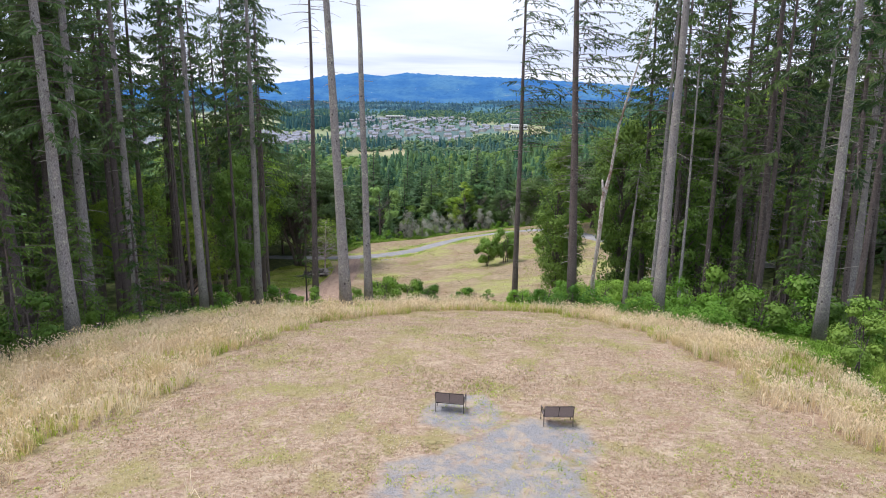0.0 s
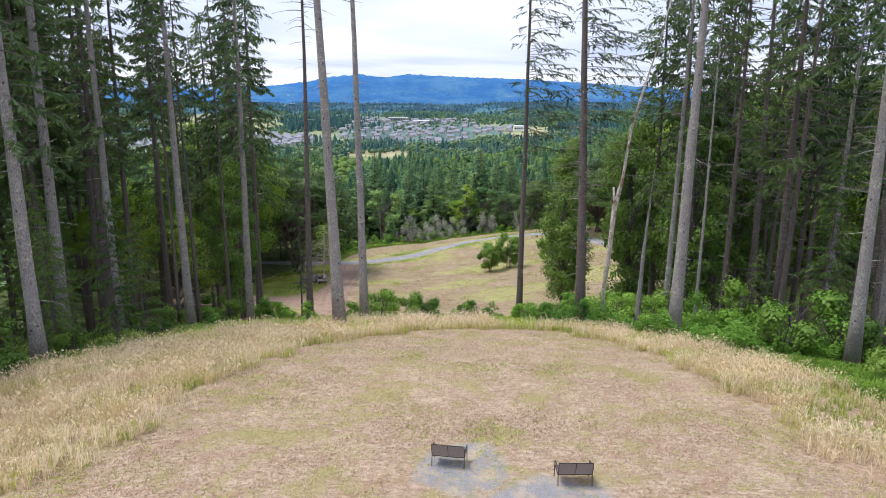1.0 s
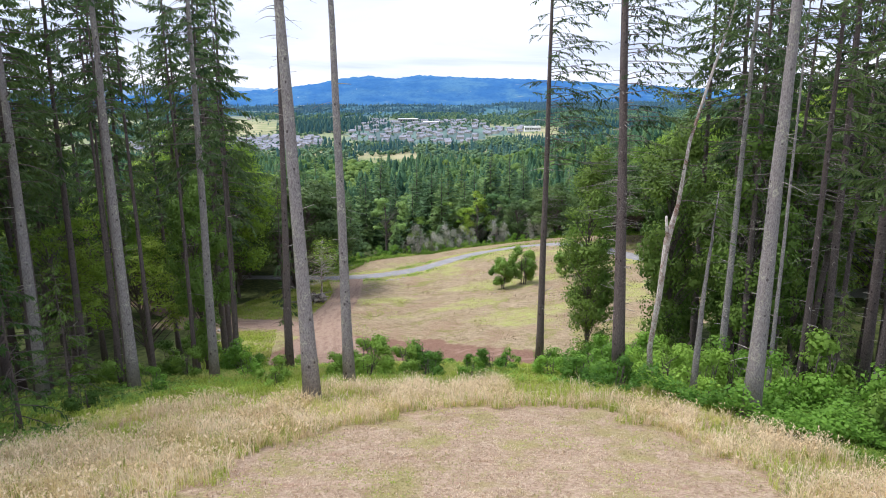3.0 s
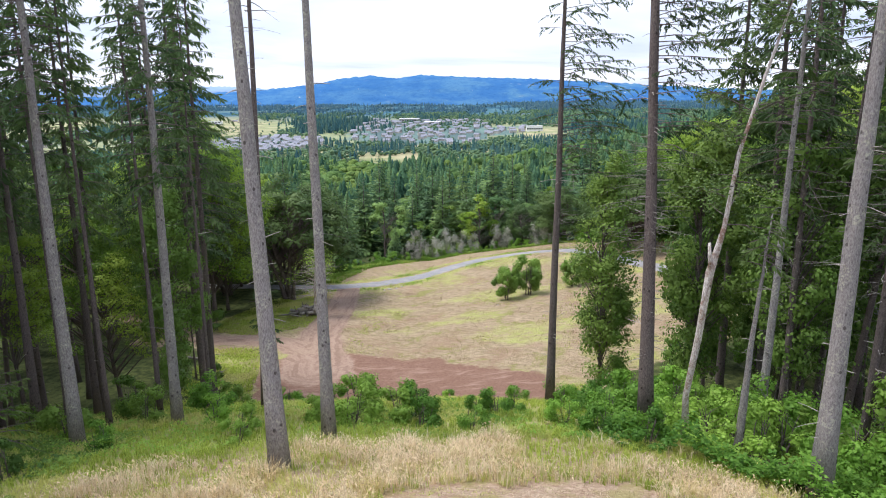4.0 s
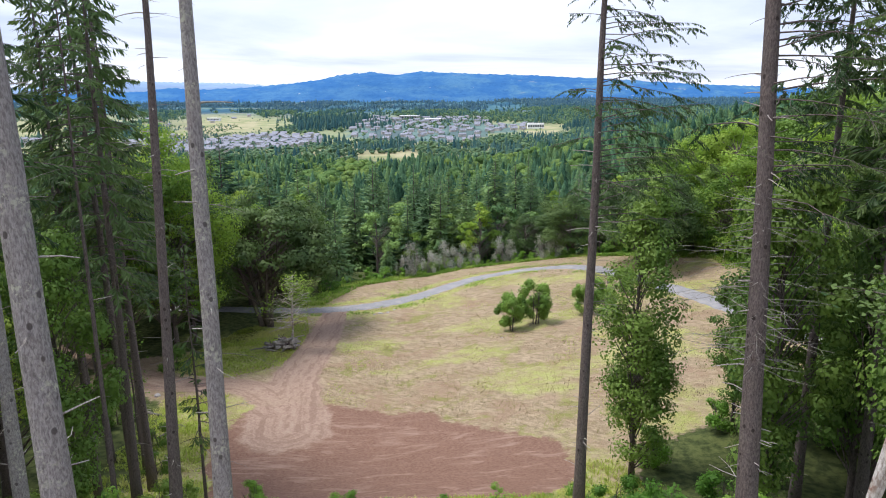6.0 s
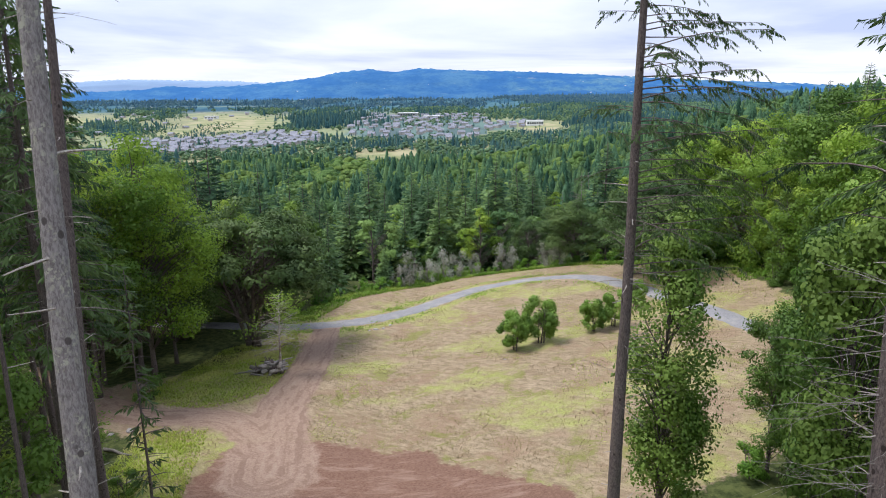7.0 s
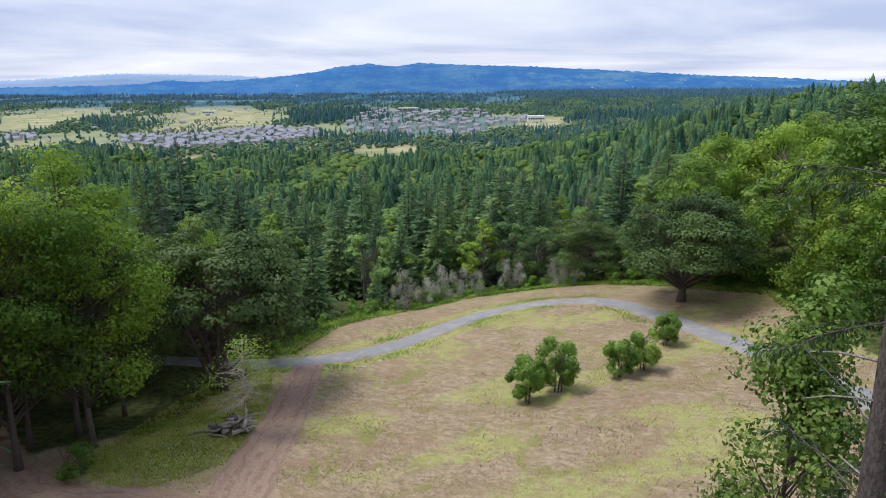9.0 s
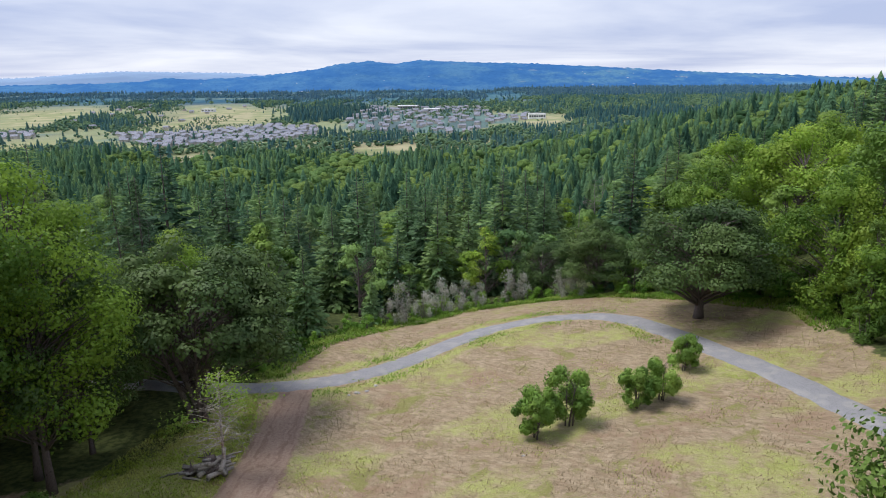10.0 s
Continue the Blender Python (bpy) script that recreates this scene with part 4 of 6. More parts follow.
# tall firs that stand by the way: x, y at the base, lean east and north, height, trunk radius, crown start, reach, bark, dead branches
KEY_FIRS = [
    (7.72, 75.8, 0.008, 0.004, 46, 0.36, 0.42, 5.6, "b", 34, 2.6, 0.8, "slender dark fir with drooping dead lower branches"),
    (12.1, 62.5, -0.026, 0.062, 48, 0.46, 0.36, 5.4, "b", 80, 3.4, 0.65, "tall straight fir with bare dead lower limbs"),
    (16.75, 50.9, 0.022, 0.037, 44, 0.46, 0.62, 3.2, "g", 30, 3.4, 0.4, "leaning grey-barked fir with pale dead branches"),
    (26.6, 45.4, -0.02, 0.004, 44, 0.42, 0.46, 4.4, "g", 44, 3.6, 0.7, "grey fir with many drooping dead branches"),
    (15.9, 57.7, 0.042, 0.009, 13.6, 0.25, 0.80, 1.6, "g", 10, 1.8, 0.5, "thin grey dead-topped fir among maples"),
    (-23.8, 40.3, -0.036, 0.05, 42, 0.42, 0.30, 3.6, "g", 12, 1.6, 0.7, "pale lichen-spotted fir at the wood's edge"),
    (-26.6, 47.5, -0.015, 0.05, 44, 0.44, 0.30, 3.8, "g", 12, 1.6, 0.7, "brown-grey fir at the wood's edge"),
    (-27.7, 56.8, -0.027, 0.06, 44, 0.38, 0.34, 3.8, "g", 12, 1.6, 0.85, "grey fir at the edge of the dark wood"),
    (-22.6, 59.1, -0.033, 0.06, 44, 0.38, 0.44, 3.2, "g", 12, 1.4, 0.8, "tall grey fir beside the golden grass"),
    (-28.7, 94.0, -0.026, 0.016, 50, 0.42, 0.42, 4.2, "b", 24, 2.4, 0.9, "tall fir beside the dirt clearing"),
    (-19.2, 65.0, 0.004, 0.021, 44, 0.36, 0.38, 3.6, "g", 14, 1.6, 0.9, "grey fir standing on the bank"),
    (-14.45, 69.6, -0.011, 0.10, 44, 0.34, 0.66, 3.0, "b", 34, 2.4, 0.1, "slim dark fir with short bare branches"),
    (-8.1, 52.0, -0.049, 0.063, 44, 0.46, 0.70, 3.0, "g", 18, 1.4, 0.3, "pale grey fir with lichen-covered bark"),
    (-7.1, 58.3, -0.031, 0.10, 44, 0.37, 0.72, 2.8, "g", 16, 2.0, 0.2, "slim grey fir on the slope"),
    (29.6, 62.2, -0.03, -0.02, 46, 0.40, 0.34, 4.2, "b", 34, 3.0, 0.4, "tall dark fir at the wood's edge"),
    (29.8, 67.9, -0.03, -0.01, 46, 0.36, 0.36, 4.2, "b", 30, 3.0, 0.4, "dark fir with dead lower boughs"),
    (30.6, 80.4, -0.01, -0.01, 46, 0.36, 0.40, 4.4, "b", 18, 2.4, 0.85, "dark fir deep among leafy alders"),
    (23.4, 59.0, -0.02, -0.03, 42, 0.24, 0.40, 3.4, "b", 44, 3.0, 0.4, "thin fir behind the leaning grey one"),
    (23.8, 69.4, 0.0, 0.03, 44, 0.28, 0.36, 4.2, "b", 40, 3.2, 0.5, "slim dark fir behind the birch"),
    (20.6, 57.4, 0.0, 0.01, 30, 0.15, 0.7, 2.2, "g", 14, 1.6, 0.7, "thin grey fir pole with bare twigs"),
    (-31.5, 62.5, -0.03, 0.05, 44, 0.42, 0.42, 3.6, "b", 10, 1.6, 0.8, "thick dark fir beside its twin"),
    (-33.0, 64.0, -0.03, 0.05, 44, 0.36, 0.42, 3.4, "b", 10, 1.6, 0.8, "dark fir beside its thicker twin"),
    (-26.6, 64.5, -0.03, 0.05, 36, 0.19, 0.6, 2.2, "b", 8, 1.2, 0.6, "thin straight fir pole in a close group"),
    (-25.4, 63.4, -0.02, 0.05, 35, 0.17, 0.6, 2.2, "b", 8, 1.2, 0.6, "thin straight fir pole in a close group"),
    (-24.4, 65.6, -0.03, 0.04, 37, 0.20, 0.6, 2.2, "b", 8, 1.2, 0.6, "thin straight fir pole in a close group"),
    (-28.4, 67.8, -0.02, 0.05, 36, 0.18, 0.6, 2.2, "b", 8, 1.2, 0.6, "thin straight fir pole in a close group"),
    (-23.0, 70.2, -0.02, 0.04, 38, 0.20, 0.6, 2.2, "b", 8, 1.2, 0.6, "thin dark fir pole on the shaded bank"),
    (-21.2, 75.5, -0.01, 0.03, 36, 0.17, 0.62, 2.2, "b", 8, 1.2, 0.6, "thin dark fir pole on the shaded bank"),
    (-18.3, 82.0, 0.0, 0.0, 22, 0.13, 0.3, 1.4, "b", 6, 1.0, 0.6, "young slender fir above the dirt clearing"),
]
for k, (x, y, lx, ly, h, r, c0, reach, bk, dead, dlen, live, text) in enumerate(KEY_FIRS):
    fir(at_ground(x, y, 0.1), h, r, c0, reach, text, (lx, ly), dead, BARK_BROWN if bk == "b" else BARK_GREY, 100 + k, 0.24 if dead > 25 else 0.16, 0.30,
        sparse=live, dead_len=(0.35 * dlen, dlen), dead_droop=0.2, fine=k < 3, dead_side=0.0 if k == 0 else None, dense=(0.12, 0.46, 0.26))

# the dark woods on both sides of the knoll
rng = np.random.default_rng(11)
FOREST_FIRS = [fir((0, 0, 0), 40 + 2 * k, 0.28 + 0.04 * k, 0.28 + 0.07 * k, 4.4, "tall dark fir in the dense wood", (0, 0), 6, BARK_BROWN, 300 + k, 0.1, 0.30, group="wood firs", dead_len=(0.6, 1.8)) for k in range(4)]
THIN_FIRS = [fir((0, 0, 0), 40 + 3 * k, 0.26 + 0.04 * k, 0.34 + 0.08 * k, 3.6, "thin tall fir with many bare grey branches", (0, 0), 38, BARK_GREY if k else BARK_BROWN, 350 + k, 0.2, 0.34, group="wood firs", dead_len=(0.8, 3.4), sparse=0.4) for k in range(2)]
SAPLING_FIRS = [fir((0, 0, 0), 12 + 4 * k, 0.13, 0.08, 2.8, "young fir with low green boughs in the wood", (0, 0), 0, BARK_BROWN, 330 + k, 0.1, 0.2, group="young firs", dense=(0.1, 0.36, 0.22), leaf_mat=YOUNG_NEEDLES) for k in range(2)]


def far_enough(x, y, taken, gap):
    return all((x - a) ** 2 + (y - b) ** 2 > gap * gap for a, b in taken)


taken = [(k[0], k[1]) for k in KEY_FIRS]
spots = []
WOOD_LEFT = [(-29, 48), (-35, 58), (-38, 70), (-40, 84), (-46, 96), (-62, 102), (-92, 96), (-95, 40), (-60, 22), (-34, 26), (-31, 40)]
WOOD_RIGHT = [(22, 58), (29, 50), (38, 42), (64, 36), (95, 50), (98, 100), (70, 112), (48, 100), (36, 84), (25, 72), (20, 62)]
for poly, count, gap in ((WOOD_LEFT, 100, 3.2), (WOOD_RIGHT, 48, 4.0)):
    xs, ys = [p[0] for p in poly], [p[1] for p in poly]
    made = tries = 0
    while made < count and tries < 6000:
        tries += 1
        x, y = rng.uniform(min(xs), max(xs)), rng.uniform(min(ys), max(ys))
        if bool(inside(poly, x, y)) and far_enough(x, y, taken, gap):
            taken.append((x, y))
            spots.append((x, y))
            made += 1
for k, (x, y) in enumerate(spots):
    src = FOREST_FIRS[k % 4] if k % 5 else SAPLING_FIRS[(k // 5) % 2]
    lean = rng.normal(0, 1.5, 2)
    if x > 0 and y < 74 and k % 5:
        src = THIN_FIRS[k % 2]
    m = pose(*at_ground(x, y, 0.15), lean[0], lean[1], rng.uniform(0, 360))
    if 0 < k < 4:
        src.matrix_basis = m
    else:
        copy_thing(src, m)
FOREST_FIRS[0].matrix_basis = pose(*at_ground(-44, 70, 0.1), 0, 0, 40)
for k, s_ in enumerate(THIN_FIRS):
    s_.matrix_basis = pose(*at_ground((31, 34)[k], (49, 55)[k], 0.1), 0, 1, 50 * k)
for k, s_ in enumerate(SAPLING_FIRS):
    s_.matrix_basis = pose(*at_ground((-25.5, 29.0)[k], (37.5, 54)[k], 0.1))
for k, (x, y) in enumerate([(-24.7, 43.5), (-27.2, 46.5), (-23.4, 48.5), (-29.5, 52), (-25, 55.5), (31.5, 58.5), (27.5, 62)]):
    copy_thing(SAPLING_FIRS[k % 2], pose(*at_ground(x, y, 0.1), 0, 0, 61 * k) @ Matrix.Scale(0.72 + 0.09 * (k % 3), 4))

for k, (x, y) in enumerate([(-34, 80), (-39, 89), (-31.5, 90), (-43, 79), (-36, 100), (-47, 91), (-41, 106), (-51, 104), (-33.5, 71), (-57, 97), (-37, 62), (-41, 68), (-46, 74), (-52, 84), (34, 74), (38, 84), (44, 80), (36, 66), (48, 92), (42, 72), (-24, 83), (-27.5, 89), (-31, 97.5), (21, 66.5), (28, 73), (26, 78), (33, 88), (24.5, 83), (38, 95)]):
    src = THIN_FIRS[k % 2] if 0 < x < 37 and y < 77 else FOREST_FIRS[2 + k % 2]
    copy_thing(src, pose(*at_ground(x, y, 0.15), rng.normal(0, 1.2), rng.normal(0, 1.2), 37 * k))

for k, (x, y) in enumerate([(-62, 150), (-72, 145), (-80, 134), (-68, 162), (-82, 156), (-59, 160), (-65, 172), (-86, 170), (-76, 180), (-54, 178), (-50, 165), (-92, 150)]):
    copy_thing(FOREST_FIRS[2 + k % 2], pose(*at_ground(x, y, 0.15), rng.normal(0, 1.2), rng.normal(0, 1.2), 53 * k) @ Matrix.Scale(0.62 + 0.05 * (k % 4), 4))

# broadleaf kinds
MAPLES = [broadleaf_meshes("maple", 20 + k, 27 + 2 * k, 7.6, 0.20, 0.38, 16000, 0.28, MAPLE_LEAVES, BARK_BROWN, 80) for k in range(3)]
ROUND_MAPLES = [broadleaf_meshes("round_maple", 80 + k, 17, 7.6, 0.0, 0.3, 21000, 0.36, MAPLE_LEAVES if k else ALDER_LEAVES, BARK_BROWN, 110, 0.95, pad=0.21) for k in range(3)]
EDGE_MAPLES = [broadleaf_meshes("edge_maple", 30 + k, 31, 8.4, 0.20, 0.36, 26000, 0.32, (MAPLE_LEAVES, ALDER_LEAVES, OAK_LEAVES)[k], BARK_BROWN, 130, 0.85) for k in range(3)]
OAKS = [broadleaf_meshes("oak", 40 + k, 17, 8.8, 0.05, 0.30, 30000, 0.33, OAK_LEAVES, BARK_BROWN, 130, 0.62, 5, 1.0, 0.26, pad=0.2) for k in range(2)]
ROUND_OAK = broadleaf_meshes("round_oak", 47, 17, 9.2, 0.16, 0.62, 40000, 0.33, OAK_LEAVES, BARK_BROWN, 200, 0.7, pad=0.19)
FORK_OAK = broadleaf_meshes("fork_oak", 44, 17, 8.6, 0.19, 0.30, 34000, 0.33, OAK_LEAVES, BARK_BROWN, 150, 0.42, 6, 1.0, 0.28, pad=0.19)
COLUMN_ALDER = broadleaf_meshes("column_alder", 57, 27, 2.7, 0.06, 0.24, 27000, 0.25, ALDER_DARK, BARK_BROWN, 160, 0.97, pad=0.27)
ALDERS = [broadleaf_meshes("alder", 50 + k, 20, 3.4, 0.10, 0.2, 19000, 0.25, ALDER_DARK, BARK_BROWN, 110, 0.85, pad=0.21) for k in range(3)]
SHRUBS = [broadleaf_meshes("shrub", 60 + k, 3.0, 1.6, -0.2, 0.05, 3000, 0.17, BUSH_LEAVES, BARK_BROWN, 34, 0.95, 4, pad=0.27) for k in range(3)]
DARK_SHRUBS = [broadleaf_meshes("dark_shrub", 65 + k, 3.0, 1.6, -0.2, 0.05, 3000, 0.17, ALDER_LEAVES, BARK_BROWN, 34, 0.95, 4, pad=0.27) for k in range(2)]
SMALL_TREES = [broadleaf_meshes("small_tree", 70 + k, 5.0, 1.75, 0.02 + 0.1 * k, 0.07, 10000, 0.19, WILLOW_LEAVES, BARK_BROWN, 64, 0.9, 3, 1.7, pad=0.235) for k in range(2)]

# maples, oaks and alders: kind, x, y, turn, scale, words
TREES = [
    (EDGE_MAPLES[0], "maple_tree", -43.5, 133, 0, 1.13, "tall yellow-green maple above the dirt track"),
    (EDGE_MAPLES[1], "maple_tree", -60, 116, 70, 1.0, "broad leafy maple at the edge of the wood"),
    (EDGE_MAPLES[2], "maple_tree", -47, 136, 140, 1.01, "tall maple behind the spreading oak"),
    (EDGE_MAPLES[0], "maple_tree", -49, 128, 200, 1.08, "tall green maple in the shaded wood"),
    (EDGE_MAPLES[2], "maple_tree", -62, 112, 320, 0.99, "tall leafy maple deep in the wood"),
    (EDGE_MAPLES[0], "maple_tree", -44, 168, 20, 0.77, "dark leafy maple behind the road's end"),
    (EDGE_MAPLES[0], "maple_tree", -72, 124, 40, 0.99, "tall maple deep in the wood"),
    (MAPLES[2], "maple_tree", -70, 100, 10, 1.1, "tall maple behind the fir wood"),
    (OAKS[1], "oak_tree", -58, 136, 10, 1.3, "dark oak inside the shaded wood"),
    (OAKS[0], "oak_tree", -66, 152, 50, 1.3, "dark oak inside the shaded wood"),
    (OAKS[0], "oak_tree", -54, 172, 90, 1.2, "dark oak in the valley edge wood"),
    (FORK_OAK, "oak_tree", -35.8, 152.6, 30, 1.4, "dark spreading oak with low dividing limbs"),
    (ROUND_OAK, "oak_tree", 38.4, 181.5, 100, 1.22, "dark round oak standing beside the road"),
    (OAKS[0], "oak_tree", -50, 157, 190, 1.3, "dark oak at the meadow's edge"),
    (OAKS[1], "oak_tree", -40, 176, 60, 1.1, "dark oak beyond the end of the road"),
    (OAKS[1], "oak_tree", 27, 211, 10, 0.95, "dark oak in the hedge beyond the road"),
    (OAKS[0], "oak_tree", 47, 193, 70, 0.9, "dark oak behind the road bend"),
    (OAKS[1], "oak_tree", 17, 219, 150, 0.8, "dark oak above the pale hedge"),
    (EDGE_MAPLES[2], "maple_tree", -45, 143, 210, 0.8, "dark leafy tree behind the oak"),
    (EDGE_MAPLES[2], "maple_tree", -51, 133, 110, 0.9, "dark leafy tree in the shaded wood"),
    (ALDERS[2], "alder_tree", 27.5, 102, 140, 0.85, "leafy alder beside the meadow"),
    (ALDERS[0], "alder_tree", 33.5, 90, 240, 1.35, "tall leafy alder before the hillside"),
    (ALDERS[1], "alder_tree", 29, 84, 340, 1.3, "tall leafy alder among firs"),
    (COLUMN_ALDER, "alder_tree", 15.4, 93, 0, 1.0, "narrow leafy alder at the foot of the slope"),
    (ALDERS[1], "alder_tree", 25.5, 90, 120, 1.0, "open leafy alder with the meadow behind"),
    (ALDERS[2], "alder_tree", 29, 97, 230, 1.0, "leafy alder among the trees by the meadow"),
    (ALDERS[0], "alder_tree", 20.5, 79, 300, 1.0, "leafy alder in front of the dark wood"),
    (MAPLES[1], "maple_tree", 37, 103, 60, 0.74, "rounded green maple on the meadow's edge"),
    (ROUND_MAPLES[2], "maple_tree", 51, 116, 60, 1.40, "bright green maple on the wooded hillside"),
    (ALDERS[1], "alder_tree", 25, 71, 60, 0.95, "slim alder shaded by tall firs"),
    (ALDERS[2], "alder_tree", 33, 80, 160, 1.1, "leafy alder between dark fir trunks"),
    (ALDERS[0], "alder_tree", 40, 92, 260, 1.1, "leafy alder below the hillside wood"),
    (ALDERS[0], "alder_tree", -25.5, 79, 10, 0.85, "slender alder on the shaded bank"),
    (MAPLES[0], "maple_tree", -35, 86, 10, 0.72, "bright maple glowing behind bare fir trunks"),
    (MAPLES[1], "maple_tree", -46, 98, 100, 0.85, "leafy maple behind the fir trunks"),
    (MAPLES[2], "maple_tree", -38, 76, 200, 0.6, "low maple among fir trunks"),
    (ALDERS[0], "alder_tree", 42, 104, 30, 1.0, "leafy alder at the meadow's corner"),
    (ROUND_MAPLES[2], "maple_tree", 57, 106, 130, 1.31, "leafy maple on the shaded hillside"),
    (ROUND_MAPLES[0], "maple_tree", 66, 118, 230, 1.57, "bright leafy maple on the hillside"),
    (ROUND_MAPLES[1], "maple_tree", 56, 126, 330, 1.08, "low bright maple beside the meadow"),
    (ALDERS[1], "alder_tree", 55, 142, 0, 0.8, "leafy alder beside the meadow"),
    (ROUND_MAPLES[2], "maple_tree", 72, 140, 80, 1.66, "broad green maple on the hillside"),
    (ALDERS[2], "alder_tree", 57, 154, 0, 0.85, "leafy alder above the road"),
    (ROUND_MAPLES[1], "maple_tree", 80, 164, 180, 1.66, "broad green maple on the hillside"),
    (ALDERS[0], "alder_tree", 57, 166, 90, 0.8, "leafy alder above the road"),
    (ROUND_MAPLES[0], "maple_tree", 60, 135, 10, 1.40, "round bright maple on the hillside"),
    (ROUND_MAPLES[1], "maple_tree", 64, 158, 110, 1.40, "round green maple above the meadow"),
    (ROUND_MAPLES[2], "maple_tree", 58, 178, 210, 1.22, "leafy maple above the road bend"),
    (ROUND_MAPLES[0], "maple_tree", 76, 190, 300, 1.66, "broad bright maple on the hillside"),
    (ROUND_MAPLES[1], "maple_tree", 68, 215, 30, 1.57, "broad round maple on the hillside"),
    (ROUND_MAPLES[2], "maple_tree", 88, 240, 80, 1.60, "big round-headed maple on the hillside"),
    (ROUND_MAPLES[0], "maple_tree", 62, 245, 130, 1.49, "big round maple in the valley wood"),
    (ROUND_MAPLES[1], "maple_tree", 84, 285, 170, 1.60, "big bright maple below the fir ridge"),
]
for meshes, nm, x, y, turn, sc, text in TREES:
    broadleaf(nm, meshes, at_ground(x, y, 0.15), text, turn, sc, tall=1.25 if nm == "alder_tree" and y < 100 and meshes is not COLUMN_ALDER else 1.0)

# small trees and bushes in the meadow
for k, (x, y, sc, kind, text) in enumerate([
        (7.6, 144.6, 1.35, 0, "rounded green bush tree in the dry meadow"), (11.8, 147.5, 1.5, 1, "bright green small tree beside another bush"),
        (20.8, 150.0, 1.15, 0, "low green bush tree with several stems"), (24.2, 151.5, 1.2, 1, "round green bush in the meadow"),
        (30.0, 161.0, 1.1, 0, "small green bush near the road bend")]):
    broadleaf("small_tree", SMALL_TREES[kind], at_ground(x, y, 0.1), text, 70 * k, sc, "bush", "meadow bushes")

# undergrowth along the woods and on the slope
rng = np.random.default_rng(5)
BANK = [(22.5, 28, 0.7), (24.5, 24, 0.9), (21.8, 34, 0.8), (25, 20, 0.9), (27.5, 29, 1.1), (24.5, 38, 0.9), (29, 24, 1.2), (-3.6, 63.4, 1.0), (-2.4, 64.4, 0.9), (1.2, 60.5, 0.6), (-6.8, 67.2, 1.2), (11.5, 59.6, 0.9), (8.9, 61.3, 0.8), (2.8, 65.8, 0.7), (-20.2, 72.4, 1.0), (-22.1, 66.5, 0.9), (-9, 63.9, 0.7), (14.4, 59.2, 1.1), (-3.2, 69.1, 0.7), (16.5, 57, 1.0), (-20, 72, 0.8), (-27, 74, 0.9), (-29, 80, 1.1), (-15, 78, 0.7), (-8, 82, 0.7), (-1, 80, 0.6), (-30, 66, 0.9), (-17, 88, 0.8), (-23.5, 88, 1.0), (3, 84, 0.6), (7, 63, 0.7), (12.5, 66, 1.2), (16, 70, 1.2), (17, 61, 1.2), (20, 62, 1.3), (22, 66, 1.5), (-6.2, 62, 1.0), (-2.0, 61, 0.75), (-9, 63, 0.6), (1.5, 66, 0.55), (-13, 60, 0.7), (4, 68, 0.6), (-16, 64, 0.75), (-12, 57, 0.5), (8, 70, 0.8), (10.5, 66, 0.9),
        (11, 58, 0.8), (14, 62, 1.0), (16, 66, 1.1), (18.5, 58, 1.1), (20, 54, 1.2), (21.5, 50, 1.2), (23, 47, 1.3), (25, 50, 1.6), (24, 43, 1.1), (27, 42, 1.3), (28, 48, 1.8), (30, 52, 2.0), (23, 56, 1.7),
        (26, 36, 1.0), (24, 31, 0.9), (29, 38, 1.4), (-24.5, 44, 0.9), (-24, 36, 1.1), (-26, 33, 1.3), (-22, 52, 0.7), (-20, 57, 0.7), (-18, 69, 0.9), (-41.5, 126.8, 1.5), (-40.5, 109.5, 1.5), (-33, 104, 0.9), (-30, 98, 0.9),
        (13, 70, 1.2), (18, 72, 1.4), (14, 78, 1.0), (20, 84, 1.2), (12, 84, 1.0), (9, 80, 0.8), (5, 76, 0.6), (-4, 74, 0.6), (-10, 74, 0.7), (18, 96, 1.2), (26, 102, 1.2), (34, 98, 1.4), (-22, 82, 1.0), (-25, 70, 1.1), (-25, 62, 1.0)]
for k, (x, y, sc) in enumerate(BANK):
    if x > 19 and y < 57 and k % 3 == 0:
        continue
    dim = (x > 15 and y < 50) or x < -21
    broadleaf("bush", DARK_SHRUBS[k % 2] if dim else SHRUBS[k % 3], at_ground(x, y, 0.1), "leafy green bush in the undergrowth of the slope", rng.uniform(0, 360), sc, "bush", "undergrowth bushes")

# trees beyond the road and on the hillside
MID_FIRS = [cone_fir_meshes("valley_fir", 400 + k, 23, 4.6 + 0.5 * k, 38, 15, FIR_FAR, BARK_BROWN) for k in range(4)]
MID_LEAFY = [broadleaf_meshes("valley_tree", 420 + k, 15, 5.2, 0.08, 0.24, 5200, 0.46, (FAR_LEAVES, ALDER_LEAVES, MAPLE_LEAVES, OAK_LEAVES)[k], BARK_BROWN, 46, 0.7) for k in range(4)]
rng = np.random.default_rng(21)


def open_ground(x, y):
    return bool(inside(CLEARING, x, y)) or float(from_line(ROAD_LINE, np.array(x), np.array(y))) < 6


def free_field(x, y):
    return not any(x0 < x < x1 and y0 < y < y1 for x0, x1, y0, y1 in FIELDS)


